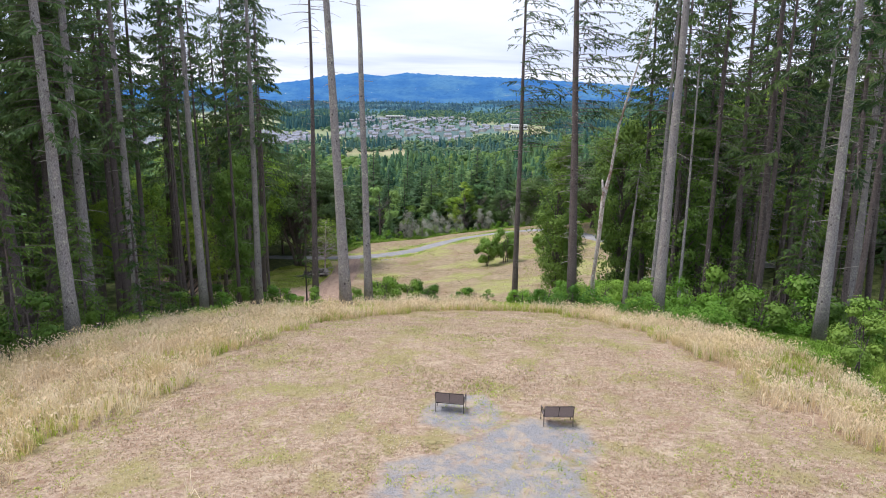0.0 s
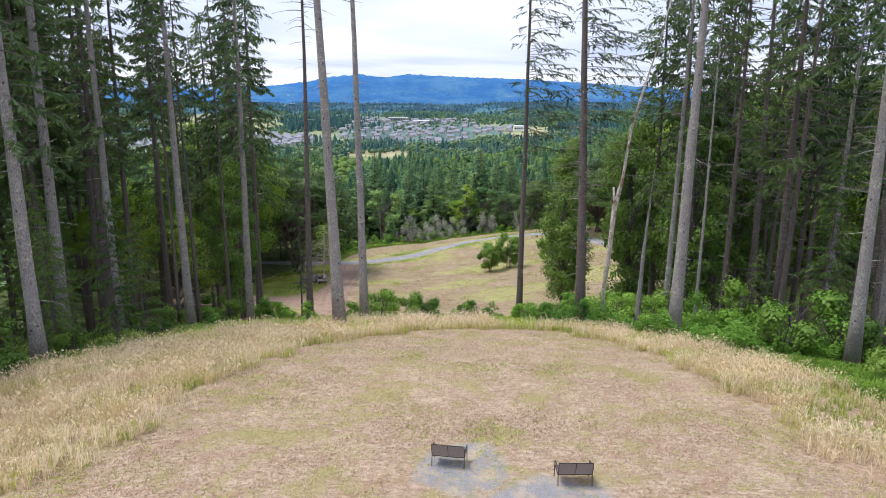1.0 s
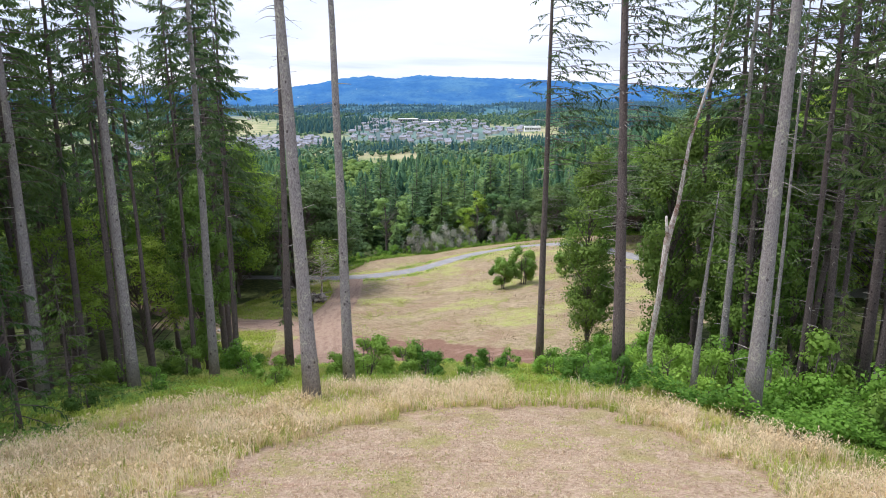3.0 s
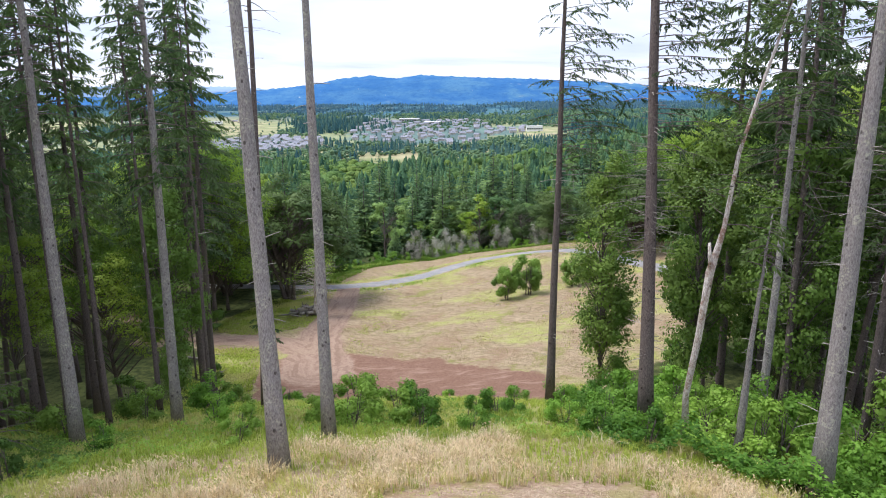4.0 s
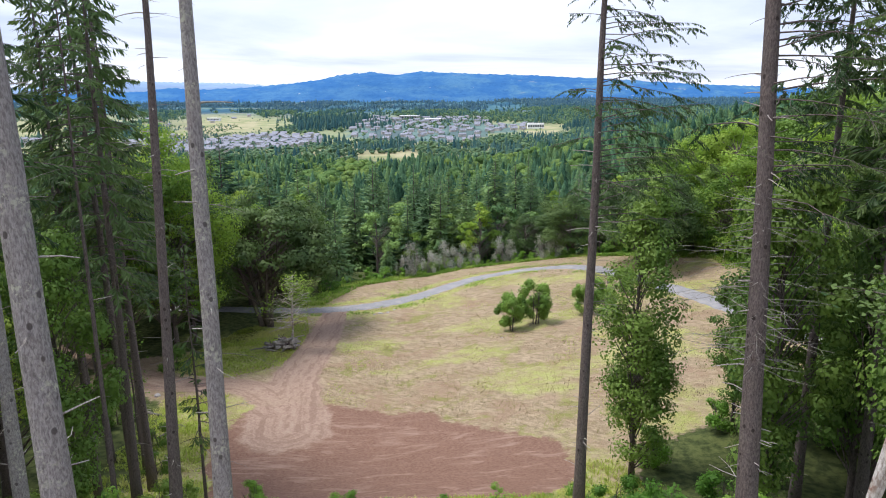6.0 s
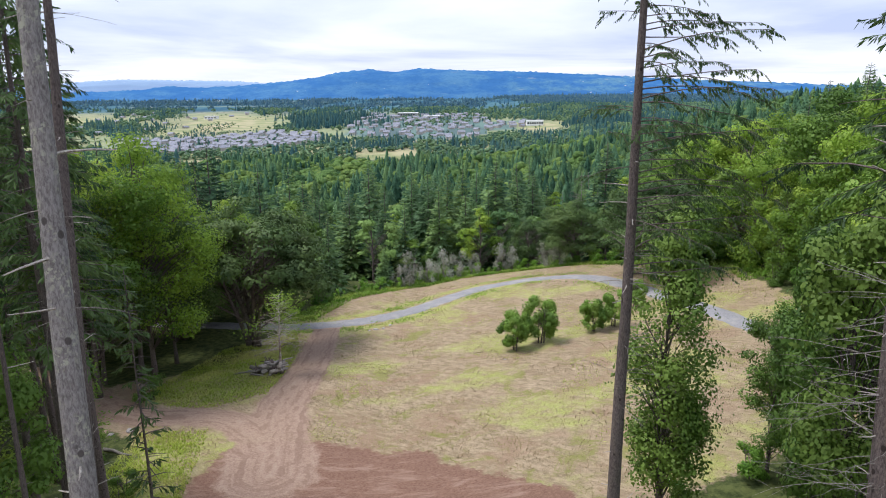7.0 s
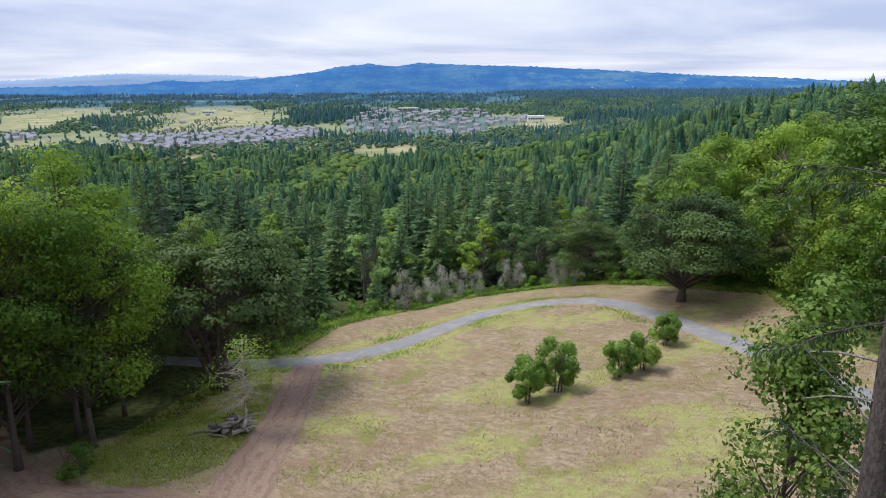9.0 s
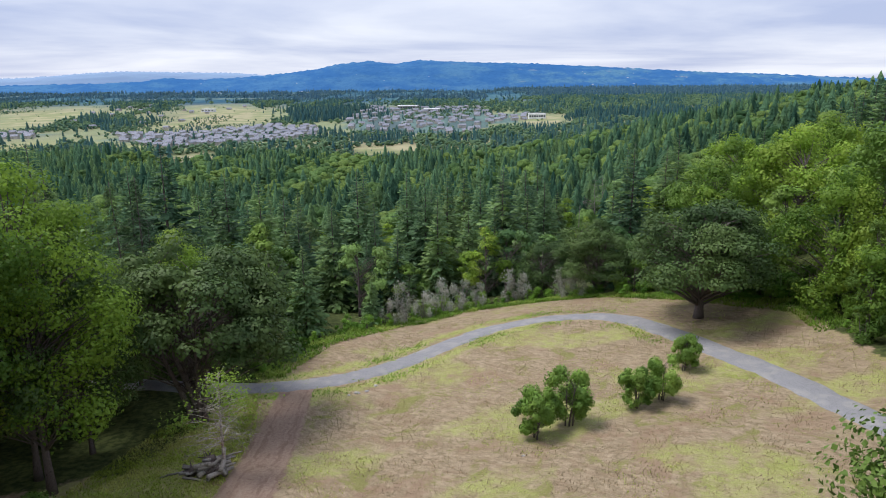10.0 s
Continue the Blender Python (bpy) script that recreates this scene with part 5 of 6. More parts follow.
made, tries, got = 0, 0, [(t_[2], t_[3]) for t_ in TREES]
while made < 300 and tries < 30000:
    tries += 1
    y = 100 + 230 * rng.uniform() ** 0.9
    x = rng.uniform(-30 - 0.66 * (y - 40), 34 + 0.70 * (y - 40))
    hedge = float(from_line(CLEARING, np.array(x), np.array(y))) < 9
    if open_ground(x, y) or not free_field(x, y) or (y < 104 and x < 55) or (y < 172 and -64 < x < 54) or not far_enough(x, y, got, 6.4 if x < 45 else 7.0):
        continue
    if abs(x) < 16 and y < 214:
        continue
    got.append((x, y))
    leafy = rng.uniform() < (0.62 if x > 45 and y < 300 else 0.42 if y > 225 else 0.5)
    small = 0.55 if hedge and y > 185 else 1.0
    if leafy:
        broadleaf("valley_tree", MID_LEAFY[rng.integers(0, 4)], at_ground(x, y, 0.2), "leafy tree in the wooded valley", rng.uniform(0, 360), small * rng.uniform(0.7, 1.25) * (1.3 if x > 48 else 1.0), "tree", "valley trees", rng.uniform(0.85, 1.15))
    else:
        cone_fir(MID_FIRS[rng.integers(0, 4)], at_ground(x, y, 0.2), "pointed dark green fir in the wooded valley", rng.uniform(0, 360), small * rng.uniform(0.6, 1.5))
    made += 1


for x, y, sc in ((-62, 205, 1.6), (-86, 200, 1.65), (-54, 217, 1.4), (-43, 206, 1.25), (-74, 214, 1.5), (-98, 222, 1.6), (-30, 214, 1.05), (-22, 222, 1.1), (-8, 232, 1.15), (6, 236, 1.0), (-16, 215, 0.9), (101.8, 245, 1.5), (111, 262, 1.45), (95, 228, 1.4), (119, 280, 1.5), (90, 214, 1.2), (127, 300, 1.4), (106, 234, 1.5), (114, 246, 1.5), (122, 262, 1.6), (100, 262, 1.3), (133, 284, 1.5)):
    cone_fir(MID_FIRS[int(abs(x)) % 4], at_ground(x, y, 0.2), "big dark green fir standing above the valley wood", 11 * x, sc)


def skirt_fir(rng, tiers, points):
    """A far fir of unit height: tiers of ragged, drooping boughs."""
    v, q, n = [], [], 0
    for k in range(tiers):
        w = 0.06 + 0.90 * (k + rng.uniform(-0.25, 0.25)) / tiers
        out = 0.215 * max(1.0 - w, 0.05) ** 0.75 + 0.008
        az = np.linspace(0, 2 * np.pi, points, endpoint=False) + rng.uniform(0, 1.5)
        tip = np.where(np.arange(points) % 2 == 0, rng.uniform(0.85, 1.35, points), rng.uniform(0.4, 0.75, points)) * out
        drop = w - rng.uniform(0.02, 0.07, points) * np.where(np.arange(points) % 2 == 0, 1.0, 0.2)
        top = min(w + 1.5 * 0.9 / tiers, 1.0)
        v.append(np.stack([np.cos(az) * out * 0.14, np.sin(az) * out * 0.14, np.full(points, top)], -1))
        v.append(np.stack([np.cos(az) * tip, np.sin(az) * tip, drop], -1))
        i = n + np.arange(points)
        j = n + (np.arange(points) + 1) % points
        q.append(np.stack([i, i + points, j + points, j], -1))
        n += 2 * points
    v = np.concatenate(v)
    way = unit(unit(v * np.array([1, 1, 0])) + np.array([0, 0, 0.55]) + rng.normal(0, 0.12, v.shape))
    return v, np.concatenate(q), np.zeros((0, 3), int), way


def ball_mesh(subdivisions):
    bm = bmesh.new()
    bmesh.ops.create_icosphere(bm, subdivisions=subdivisions, radius=1)
    bm.verts.ensure_lookup_table()
    v, t = np.array([p.co[:] for p in bm.verts]), np.array([[p.index for p in f.verts] for f in bm.faces])
    bm.free()
    return v, t


def lumpy_crown(rng, lobes, subdivisions, sprigs):
    """A far leafy tree of unit height: uneven lobes with loose sprigs over them."""
    bv, bt = ball_mesh(subdivisions)
    v, t, way, n = [], [], [], 0
    az = np.arange(lobes) * 2.4 + rng.uniform(0, 6)
    for k in range(lobes):
        up = (k + 0.5) / lobes
        r = rng.uniform(0.15, 0.23) * (1.15 - 0.35 * up)
        off = 0.24 * math.sin(math.pi * (0.2 + 0.75 * up)) * rng.uniform(0.5, 1.1) * (lobes > 1)
        c = np.array([math.cos(az[k]) * off, math.sin(az[k]) * off, 0.30 + 0.52 * up])
        bump = 1 + rng.normal(0, 0.13, (len(bv), 1))
        v.append(c + bv * bump * r * np.array([1.1, 1.1, 0.9]))
        way.append(unit(bv + rng.normal(0, 0.25, bv.shape) + np.array([0, 0, 0.15])))
        t.append(bt + n)
        n += len(bv)
    q = np.zeros((0, 4), int)
    if sprigs:
        base, ways = np.concatenate(v), np.concatenate(way)
        pick = rng.integers(0, len(base), sprigs)
        c, nr = base[pick] * rng.uniform(0.98, 1.06, (sprigs, 1)), ways[pick]
        a = unit(np.cross(nr, rng.normal(0, 1, (sprigs, 3))))
        b = np.cross(nr, a)
        s_ = rng.uniform(0.025, 0.05, (sprigs, 1))
        v.append(np.stack([c - a * s_, c - b * s_ * 0.7, c + a * s_, c + b * s_ * 0.7], 1).reshape(-1, 3))
        way.append(np.repeat(unit(nr + rng.normal(0, 0.3, nr.shape)), 4, axis=0))
        q = n + np.arange(sprigs * 4).reshape(-1, 4)
    return np.concatenate(v), q, np.concatenate(t), np.concatenate(way)


def plant(name, label, mat, kinds, at, height, width, rng, lean_tone):
    """Sets many far trees into one mesh, each with its own turn, size and tone."""
    g, tones = Geo(), []
    which = rng.integers(0, len(kinds), len(at))
    for k, (v, q, t, way) in enumerate(kinds):
        p, h, w, tn = at[which == k], height[which == k], width[which == k], lean_tone[which == k]
        if not len(p):
            continue
        a = rng.uniform(0, 2 * np.pi, len(p))
        ca, sa = np.cos(a)[:, None], np.sin(a)[:, None]

        def spin(u):
            return np.stack([u[None, :, 0] * ca - u[None, :, 1] * sa, u[None, :, 0] * sa + u[None, :, 1] * ca, np.broadcast_to(u[None, :, 2], (len(p), len(u)))], -1)

        pts = spin(v) * np.stack([h * w, h * w, h], -1)[:, None] + p[:, None]
        shift = (np.arange(len(p)) * len(v))[:, None, None]
        g.soft.append((g.n, spin(way).reshape(-1, 3)))
        g.add(pts, (q[None] + shift).reshape(-1, 4) if len(q) else None, (t[None] + shift).reshape(-1, 3) if len(t) else None)
        tones.append(np.repeat(np.column_stack([tn, rng.uniform(0, 1, len(p)), rng.uniform(0, 1, len(p)), np.ones(len(p))]), len(v), axis=0))
    if not g.n:
        return
    me = g.mesh(name, mat)
    tone = me.attributes.new("tone", "FLOAT_COLOR", "POINT")
    tone.data.foreach_set("color", np.concatenate(tones).astype(np.float32).ravel())
    tagged(new(name, me), label, "woods", kind="stuff")


def wood_stuff(name, label, mats, y0, y1, gap, firs, leafs, seed, leafy_share, size=1.0, wide=1.0):
    """Woods too far off to count, one mesh a kind."""
    rng = np.random.default_rng(seed)
    y = y0
    pts = []
    while y < y1:
        half = 40 + 0.70 * (y - 40) * wide
        n = int(2 * half / gap)
        pts.append(np.column_stack([np.linspace(-half, half, n) + rng.uniform(-0.5, 0.5, n) * gap, y + rng.uniform(-0.5, 0.5, n) * gap]))
        y += gap
    p = np.concatenate(pts)
    x, y = p[:, 0], p[:, 1]
    keep = ~inside(CLEARING, x, y)
    luck = rng.uniform(0, 1, len(p))
    small = np.ones(len(p))
    belt = np.array([noise.noise((a * 0.007, b * 0.0035, 11.0)) for a, b in p])
    for x0, x1, a, b in FIELDS:
        keep &= ~((x > x0) & (x < x1) & (y > a) & (y < b) & (luck > 0.05))
    for poly in FIELD_SHAPES:
        in_ = inside(poly, x, y)
        keep &= ~(in_ & (luck > 0.025) & (belt < 0.27))
        for ahead, low in ((0, 0.5), (50, 0.4), (110, 0.5), (170, 0.65)):
            small = np.where(inside(poly, x, y + ahead), np.minimum(small, low), small)
    for poly in (TOWN_WEST, TOWN_MID, TOWN_EDGE, TOWN_NORTH):
        in_ = inside(poly, x, y)
        keep &= ~(in_ & (luck > 0.5))
        small = np.where(in_, 0.68, np.where(inside(poly, x, y + 90), np.minimum(small, 0.6), small))
    bare = np.array([noise.noise((a * 0.0045, b * 0.0022, 6.0)) for a, b in p])
    stand = inside(DARK_STAND, x, y) | inside(EAST_STAND, x, y)
    keep &= ~((y > 1180) & (x < 240) & (bare < -0.05) & (luck > 0.1) & ~stand)
    p, x, y, small, stand = p[keep], x[keep], y[keep], small[keep], stand[keep]
    patch = np.array([noise.noise((a * 0.011, b * 0.008, 3.0)) for a, b in p])
    leafy = (patch + rng.normal(0, 0.16, len(p))) > np.interp(leafy_share, [0, 1], [0.6, -0.6]) - 0.35 * (x > 60) * (y < 420)
    leafy &= ~stand
    z = ground(x, y) - 0.3
    mass = np.array([noise.noise((a * 0.02, b * 0.014, 8.0)) for a, b in p])
    tone = np.clip(0.5 + 0.55 * mass + rng.normal(0, 0.24, len(p)), 0, 1) * np.where(stand, 0.45, 1.0)
    tall = rng.uniform(0.55, 1.12, len(p)) + 0.32 * (rng.uniform(0, 1, len(p)) > 0.9) + 0.25 * mass
    for on, kinds, mat, lab, h in ((leafy, leafs, mats[0], "leafy", 15.5), (~leafy, firs, mats[1], "conifer", 18.5)):
        q = np.column_stack([p, z])[on]
        hh = h * size * tall[on] * small[on] * np.where(stand[on], 1.25, 1.0)
        if lab == "leafy":
            q[:, 2] -= 0.12 * hh
        plant(name + "_" + lab, label % lab, mat, kinds, q, hh, rng.uniform(0.9, 1.5, len(q)), rng, tone[on])


rng = np.random.default_rng(30)
wood_stuff("valley_wood", "dense %s wood filling the valley", (LEAF_WOOD, FIR_WOOD), 326, 540, 7.4, [skirt_fir(rng, 13, 14) for _ in range(6)], [lumpy_crown(rng, 9, 2, 260) for _ in range(5)], 31, 0.50, 1.0)
wood_stuff("middle_wood", "dense %s wood across the valley floor", (LEAF_WOOD, FIR_WOOD), 540, 940, 9.2, [skirt_fir(rng, 8, 10) for _ in range(6)], [lumpy_crown(rng, 6, 2, 60) for _ in range(5)], 32, 0.48, 1.0)
wood_stuff("far_wood", "distant hazy %s wood and hedgerows", (LEAF_HAZED, FIR_HAZED), 940, 2700, 13.2, [skirt_fir(rng, 4, 8) for _ in range(4)], [lumpy_crown(rng, 3, 1, 0) for _ in range(4)], 33, 0.62, 0.85)

wood_stuff("faint_wood", "faint blue %s wood at the foot of the hills", (LEAF_HAZE_BLUE, FIR_HAZE_BLUE), 2700, 4080, 21, [skirt_fir(rng, 2, 6) for _ in range(3)], [lumpy_crown(rng, 2, 1, 0) for _ in range(3)], 34, 0.5, 1.0)

# ---- benches ----
def bench(place, turn, label):
    root = thing("bench", place, label, "bench", "benches on the knoll", turn)
    w, arm = 1.12, 0.03

    def bar(name, pts, r=0.016):
        g = Geo()
        tube(g, pts, r, 6)
        part(name, g.mesh(name, BENCH_METAL, True), root)

    for s in (-1, 1):
        x = s * w / 2
        bar("back_post", [(x, -0.36, 0), (x, -0.30, 0.40), (x, -0.36, 0.64), (x, -0.42, 0.88)])
        bar("front_leg", [(x * 1.04, 0.26, 0), (x * 1.04, 0.22, 0.60), (x * 1.04, 0.12, 0.64)])
        bar("armrest", [(x * 1.04, 0.22, 0.61), (x * 1.04, 0.0, 0.645), (x * 1.02, -0.36, 0.63)], 0.02)
        bar("seat_rail", [(x, 0.24, 0.42), (x, -0.30, 0.38)])
    bar("top_rail", [(-w / 2, -0.42, 0.88), (0, -0.43, 0.885), (w / 2, -0.42, 0.88)])
    bar("front_rail", [(-w / 2, 0.24, 0.42), (w / 2, 0.24, 0.42)])
    bar("rear_rail", [(-w / 2, -0.30, 0.40), (w / 2, -0.30, 0.40)])
    bar("centre_post", [(0, 0.24, 0.42), (0, -0.28, 0.39), (0, -0.36, 0.64), (0, -0.43, 0.88)])
    for s in (-1, 1):
        x0, x1 = (0.02, w / 2 - 0.02) if s > 0 else (-w / 2 + 0.02, -0.02)
        for nm, prof in (("seat_panel", [(0.23, 0.425), (0.0, 0.395), (-0.28, 0.40)]), ("back_panel", [(-0.31, 0.43), (-0.365, 0.64), (-0.425, 0.87)])):
            g = Geo()
            v = []
            for y, z in prof:
                v += [(x0, y, z), (x1, y, z), (x0, y + (0.012 if nm[0] == "b" else 0), z - (0.012 if nm[0] == "s" else 0)), (x1, y + (0.012 if nm[0] == "b" else 0), z - (0.012 if nm[0] == "s" else 0))]
            q = []
            for k in range(2):
                a, b = 4 * k, 4 * k + 4
                q += [(a, a + 1, b + 1, b), (a + 2, b + 2, b + 3, a + 3), (a, b, b + 2, a + 2), (a + 1, a + 3, b + 3, b + 1)]
            q += [(0, 2, 3, 1), (8, 9, 11, 10)]
            g.add(v, q)
            part(nm, g.mesh(nm, BENCH_SLING), root)
    return root


bench(at_ground(0.62, 24.9), -8, "dark metal two-seat bench with taupe sling back, on gravel")
bench(at_ground(4.75, 23.95), 2, "dark metal two-seat bench with mesh sling, on the gravel pad")

# ---- grass ----
def blades(rng, x, y, height, width, lean=0.35, tuft=1, droop=0.25):
    """Upright blades, each a bent strip that narrows to its tip."""
    n = len(x) * tuft
    x, y = np.repeat(x, tuft) + rng.normal(0, 0.05, n), np.repeat(y, tuft) + rng.normal(0, 0.05, n)
    z = ground(x, y) - 0.06
    h = np.repeat(height, tuft) * rng.uniform(0.6, 1.25, n)
    az = rng.uniform(0, 2 * np.pi, n)
    out = np.stack([np.cos(az), np.sin(az), 0 * az], -1)
    side = np.stack([-np.sin(az), np.cos(az), 0 * az], -1) * (width * rng.uniform(0.6, 1.4, n))[:, None]
    ln = np.abs(rng.normal(0, lean, n))[:, None]
    b = np.stack([x, y, z], -1)
    m = b + out * ln * h[:, None] * 0.35 + np.array([0, 0, 0.62]) * h[:, None]
    t = b + out * (ln + droop * 0.3) * h[:, None] + np.array([0, 0, 1.0]) * h[:, None] * (1 - 0.3 * ln)
    v = np.stack([b - side * 0.5, b + side * 0.5, m + side * 0.6, m - side * 0.6, t], 1)
    k = np.arange(n) * 5
    return v.reshape(-1, 3), np.stack([k, k + 1, k + 2, k + 3], -1), np.stack([k + 3, k + 2, k + 4], -1)


def grass_patch(name, label, mat, seed, count, box, test, height, width, tuft, lean=0.35):
    rng = np.random.default_rng(seed)
    x, y = rng.uniform(box[0], box[1], count), rng.uniform(box[2], box[3], count)
    keep = test(x, y, rng)
    x, y = x[keep], y[keep]
    g = Geo()
    v, q, t = blades(rng, x, y, height(x, y, rng), width, lean, tuft)
    g.add(v, q, t)
    tagged(new(name, g.mesh(name, mat)), label, "grass", kind="stuff")


def seed_heads(name, label, mat, seed, count, box, test, low, high):
    """Feathery heads on the tallest stalks."""
    rng = np.random.default_rng(seed)
    x, y = rng.uniform(box[0], box[1], count), rng.uniform(box[2], box[3], count)
    keep = test(x, y, rng)
    x, y = x[keep], y[keep]
    n = len(x)
    tall = low + (high - low) * rng.uniform(0, 1, n) + 0.5 * patchy(x, y, 0.6, 4)
    c = np.column_stack([x, y, ground(x, y) + tall])
    az = rng.uniform(0, 2 * np.pi, n)
    way = unit(np.column_stack([np.cos(az) * 0.7, np.sin(az) * 0.7, rng.uniform(0.2, 1.0, n)]))
    side = unit(np.cross(way, rng.normal(0, 1, (n, 3))))
    g = Geo()
    ln = rng.uniform(0.08, 0.20, n)
    diamonds(g, c, way, side, ln, ln * 0.34, 0.2, np.tile(np.array([[0.0, -0.2, 1.0]]), (n, 1)))
    tagged(new(name, g.mesh(name, mat)), label, "grass", kind="stuff")


def ground_cover(name, label, mat, seed, count, box, test, rise, size):
    """Broad leaves of ferns, brambles and seedlings heaped over the soil."""
    rng = np.random.default_rng(seed)
    x, y = rng.uniform(box[0], box[1], count), rng.uniform(box[2], box[3], count)
    keep = test(x, y, rng)
    x, y = x[keep], y[keep]
    n = len(x)
    heap = np.clip(0.45 + 0.9 * patchy(x, y, 0.42, 12) + 0.5 * patchy(x, y, 1.1, 13), 0.05, 2.0) * rise
    c = np.column_stack([x, y, ground(x, y) + heap * rng.uniform(0.35, 1.05, n)])
    g = Geo()
    scatter_leaves(g, rng, c, size, 0.55)
    tagged(new(name, g.mesh(name, mat)), label, "undergrowth", kind="stuff")


def patchy(x, y, f, o):
    return np.array([noise.noise((a * f, b * f, o)) for a, b in zip(x, y)])


def off_track(x, y):
    return (from_line(TRACK, x, y) > np.interp(y, [110, 125, 165], [4.6, 3.2, 2.4])) & (from_line(TRACK_SIDE, x, y) > 2.8)


def tall_zone(x, y, rng):
    return inside(KNOLL, x, y) & (soft_poly(MOWN, x, y, 1.6) + 0.5 * patchy(x, y, 0.45, 8) + rng.normal(0, 0.1, len(x)) < 0.5) & (y > 8)


grass_patch("tall_grass", "tall golden dry grass round the mown knoll", GRASS_GOLD, 1, 44000, (-27, 22, 8, 59),
            lambda x, y, r: tall_zone(x, y, r) & (patchy(x, y, 0.25, 1) + r.normal(0, 0.12, len(x)) > -0.35 + 0.42 * ease(45, 55, y + np.maximum(-x - 4, 0) * 0.5)), lambda x, y, r: 0.74 + 0.6 * patchy(x, y, 0.6, 4), 0.018, 7, 0.5)
SEED_HEADS = leaf_material("grass_seed_heads", (0.52, 0.39, 0.24), (0.84, 0.70, 0.50), (0.74, 0.58, 0.34), 0.4, 0.5, (0.5, 0.1, 0.4))
seed_heads("seed_heads", "feathery pale seed heads over the tall dry grass", SEED_HEADS, 41, 120000, (-27, 22, 8, 59),
           lambda x, y, r: tall_zone(x, y, r) & (patchy(x, y, 0.25, 1) > -0.3 + 0.45 * ease(45, 55, y + np.maximum(-x - 4, 0) * 0.5)), 0.45, 1.05)
ground_cover("brambles", "lush green brambles and ferns below the firs", BUSH_LEAVES, 42, 130000, (6, 34, 46, 84),
             lambda x, y, r: ~inside(KNOLL, x, y) & ~inside(CLEARING, x, y) & (x > 9 + 0.0 * y) & (patchy(x, y, 0.2, 15) + r.normal(0, 0.1, len(x)) > -0.25), 2.1, 0.24)
ground_cover("bank_cover", "low leafy weeds on the steep green bank", BUSH_LEAVES, 43, 60000, (-34, 12, 55, 92),
             lambda x, y, r: ~inside(KNOLL, x, y) & ~inside(DIRT, x, y) & (patchy(x, y, 0.22, 16) + r.normal(0, 0.08, len(x)) > 0.0), 0.65, 0.16)
ground_cover("left_cover", "green ferns and seedlings at the wood's edge", ALDER_LEAVES, 44, 40000, (-36, -19, 26, 62),
             lambda x, y, r: ~inside(KNOLL, x, y) & (patchy(x, y, 0.25, 17) + r.normal(0, 0.1, len(x)) > -0.1), 0.9, 0.18)
grass_patch("green_grass", "patches of fresh green grass among the dry stalks", GRASS_GREEN, 2, 30000, (-27, 22, 8, 62),
            lambda x, y, r: (soft_poly(KNOLL, x, y, 3) > 0.2) & (soft_poly(MOWN, x, y, 1.6) + 0.5 * patchy(x, y, 0.45, 8) < 0.55) & (patchy(x, y, 0.25, 1) + r.normal(0, 0.1, len(x)) < 0.05 + 0.5 * ease(45, 55, y + np.maximum(-x - 4, 0) * 0.5)), lambda x, y, r: 0.5 + 0 * x, 0.018, 7, 0.5)
grass_patch("slope_grass", "rough green and yellow grass on the steep bank", GRASS_GREEN, 3, 24000, (-36, 16, 48, 97),
            lambda x, y, r: ~inside(DIRT, x, y) & ~inside(KNOLL, x, y) & (x > -36 + 0.0 * y), lambda x, y, r: 0.5 + 0.2 * patchy(x, y, 0.3, 4), 0.026, 6, 0.5)
grass_patch("mown_grass", "short mown straw-coloured grass stubble", GRASS_MOWN, 4, 80000, (-18, 18, 14, 50),
            lambda x, y, r: inside(MOWN, x, y) & (soft_poly(PAD_A, x, y, 0.4) + soft_poly(PAD_B, x, y, 0.5) < 0.3), lambda x, y, r: 0.13 + 0 * x, 0.026, 2, 0.9)

grass_patch("meadow_grass", "thin dry grass tufts over the meadow", GRASS_LEA, 5, 80000, (-40, 54, 98, 205),
            lambda x, y, r: inside(CLEARING, x, y) & ~inside(DIRT, x, y) & (from_line(ROAD_LINE, x, y) > 3) & off_track(x, y), lambda x, y, r: 0.2 + 0.12 * patchy(x, y, 0.2, 4), 0.06, 1, 1.0)
grass_patch("meadow_green", "green grass tufts in the meadow and along the road", GRASS_GREEN, 6, 30000, (-42, 54, 98, 205),
            lambda x, y, r: inside(CLEARING, x, y) & ~inside(DIRT, x, y) & (from_line(ROAD_LINE, x, y) > 2.6) & off_track(x, y) & ((patchy(x, y, 0.09, 9) > 0.16) | (np.abs(from_line(ROAD_LINE, x, y) - 3.6) < 1.1) & (x < 14) | inside([(-42, 122), (-36, 150), (-29, 160), (-26, 150), (-25, 130)], x, y)), lambda x, y, r: 0.24 + 0 * x, 0.04, 2, 0.9)

grass_patch("wood_edge_grass", "rank green grass along the shaded wood edge", GRASS_VERGE, 14, 30000, (18, 40, 12, 60),
            lambda x, y, r: ~inside(KNOLL, x, y) & (x < 34 + r.normal(0, 3, len(x))), lambda x, y, r: 0.45 + 0.3 * patchy(x, y, 0.4, 5), 0.03, 3, 0.6)
grass_patch("verge_grass", "bright green grass along the gravel road", GRASS_VERGE, 12, 70000, (-36, 32, 160, 212),
            lambda x, y, r: (np.abs(from_line(ROAD_LINE, x, y) - 3.6) < 0.9 + 1.2 * patchy(x, y, 0.25, 5) + r.normal(0, 0.8, len(x))) & (patchy(x, y, 0.12, 6) + r.normal(0, 0.2, len(x)) > 0.0) & off_track(x, y), lambda x, y, r: 0.34 + 0 * x, 0.06, 2, 0.7)
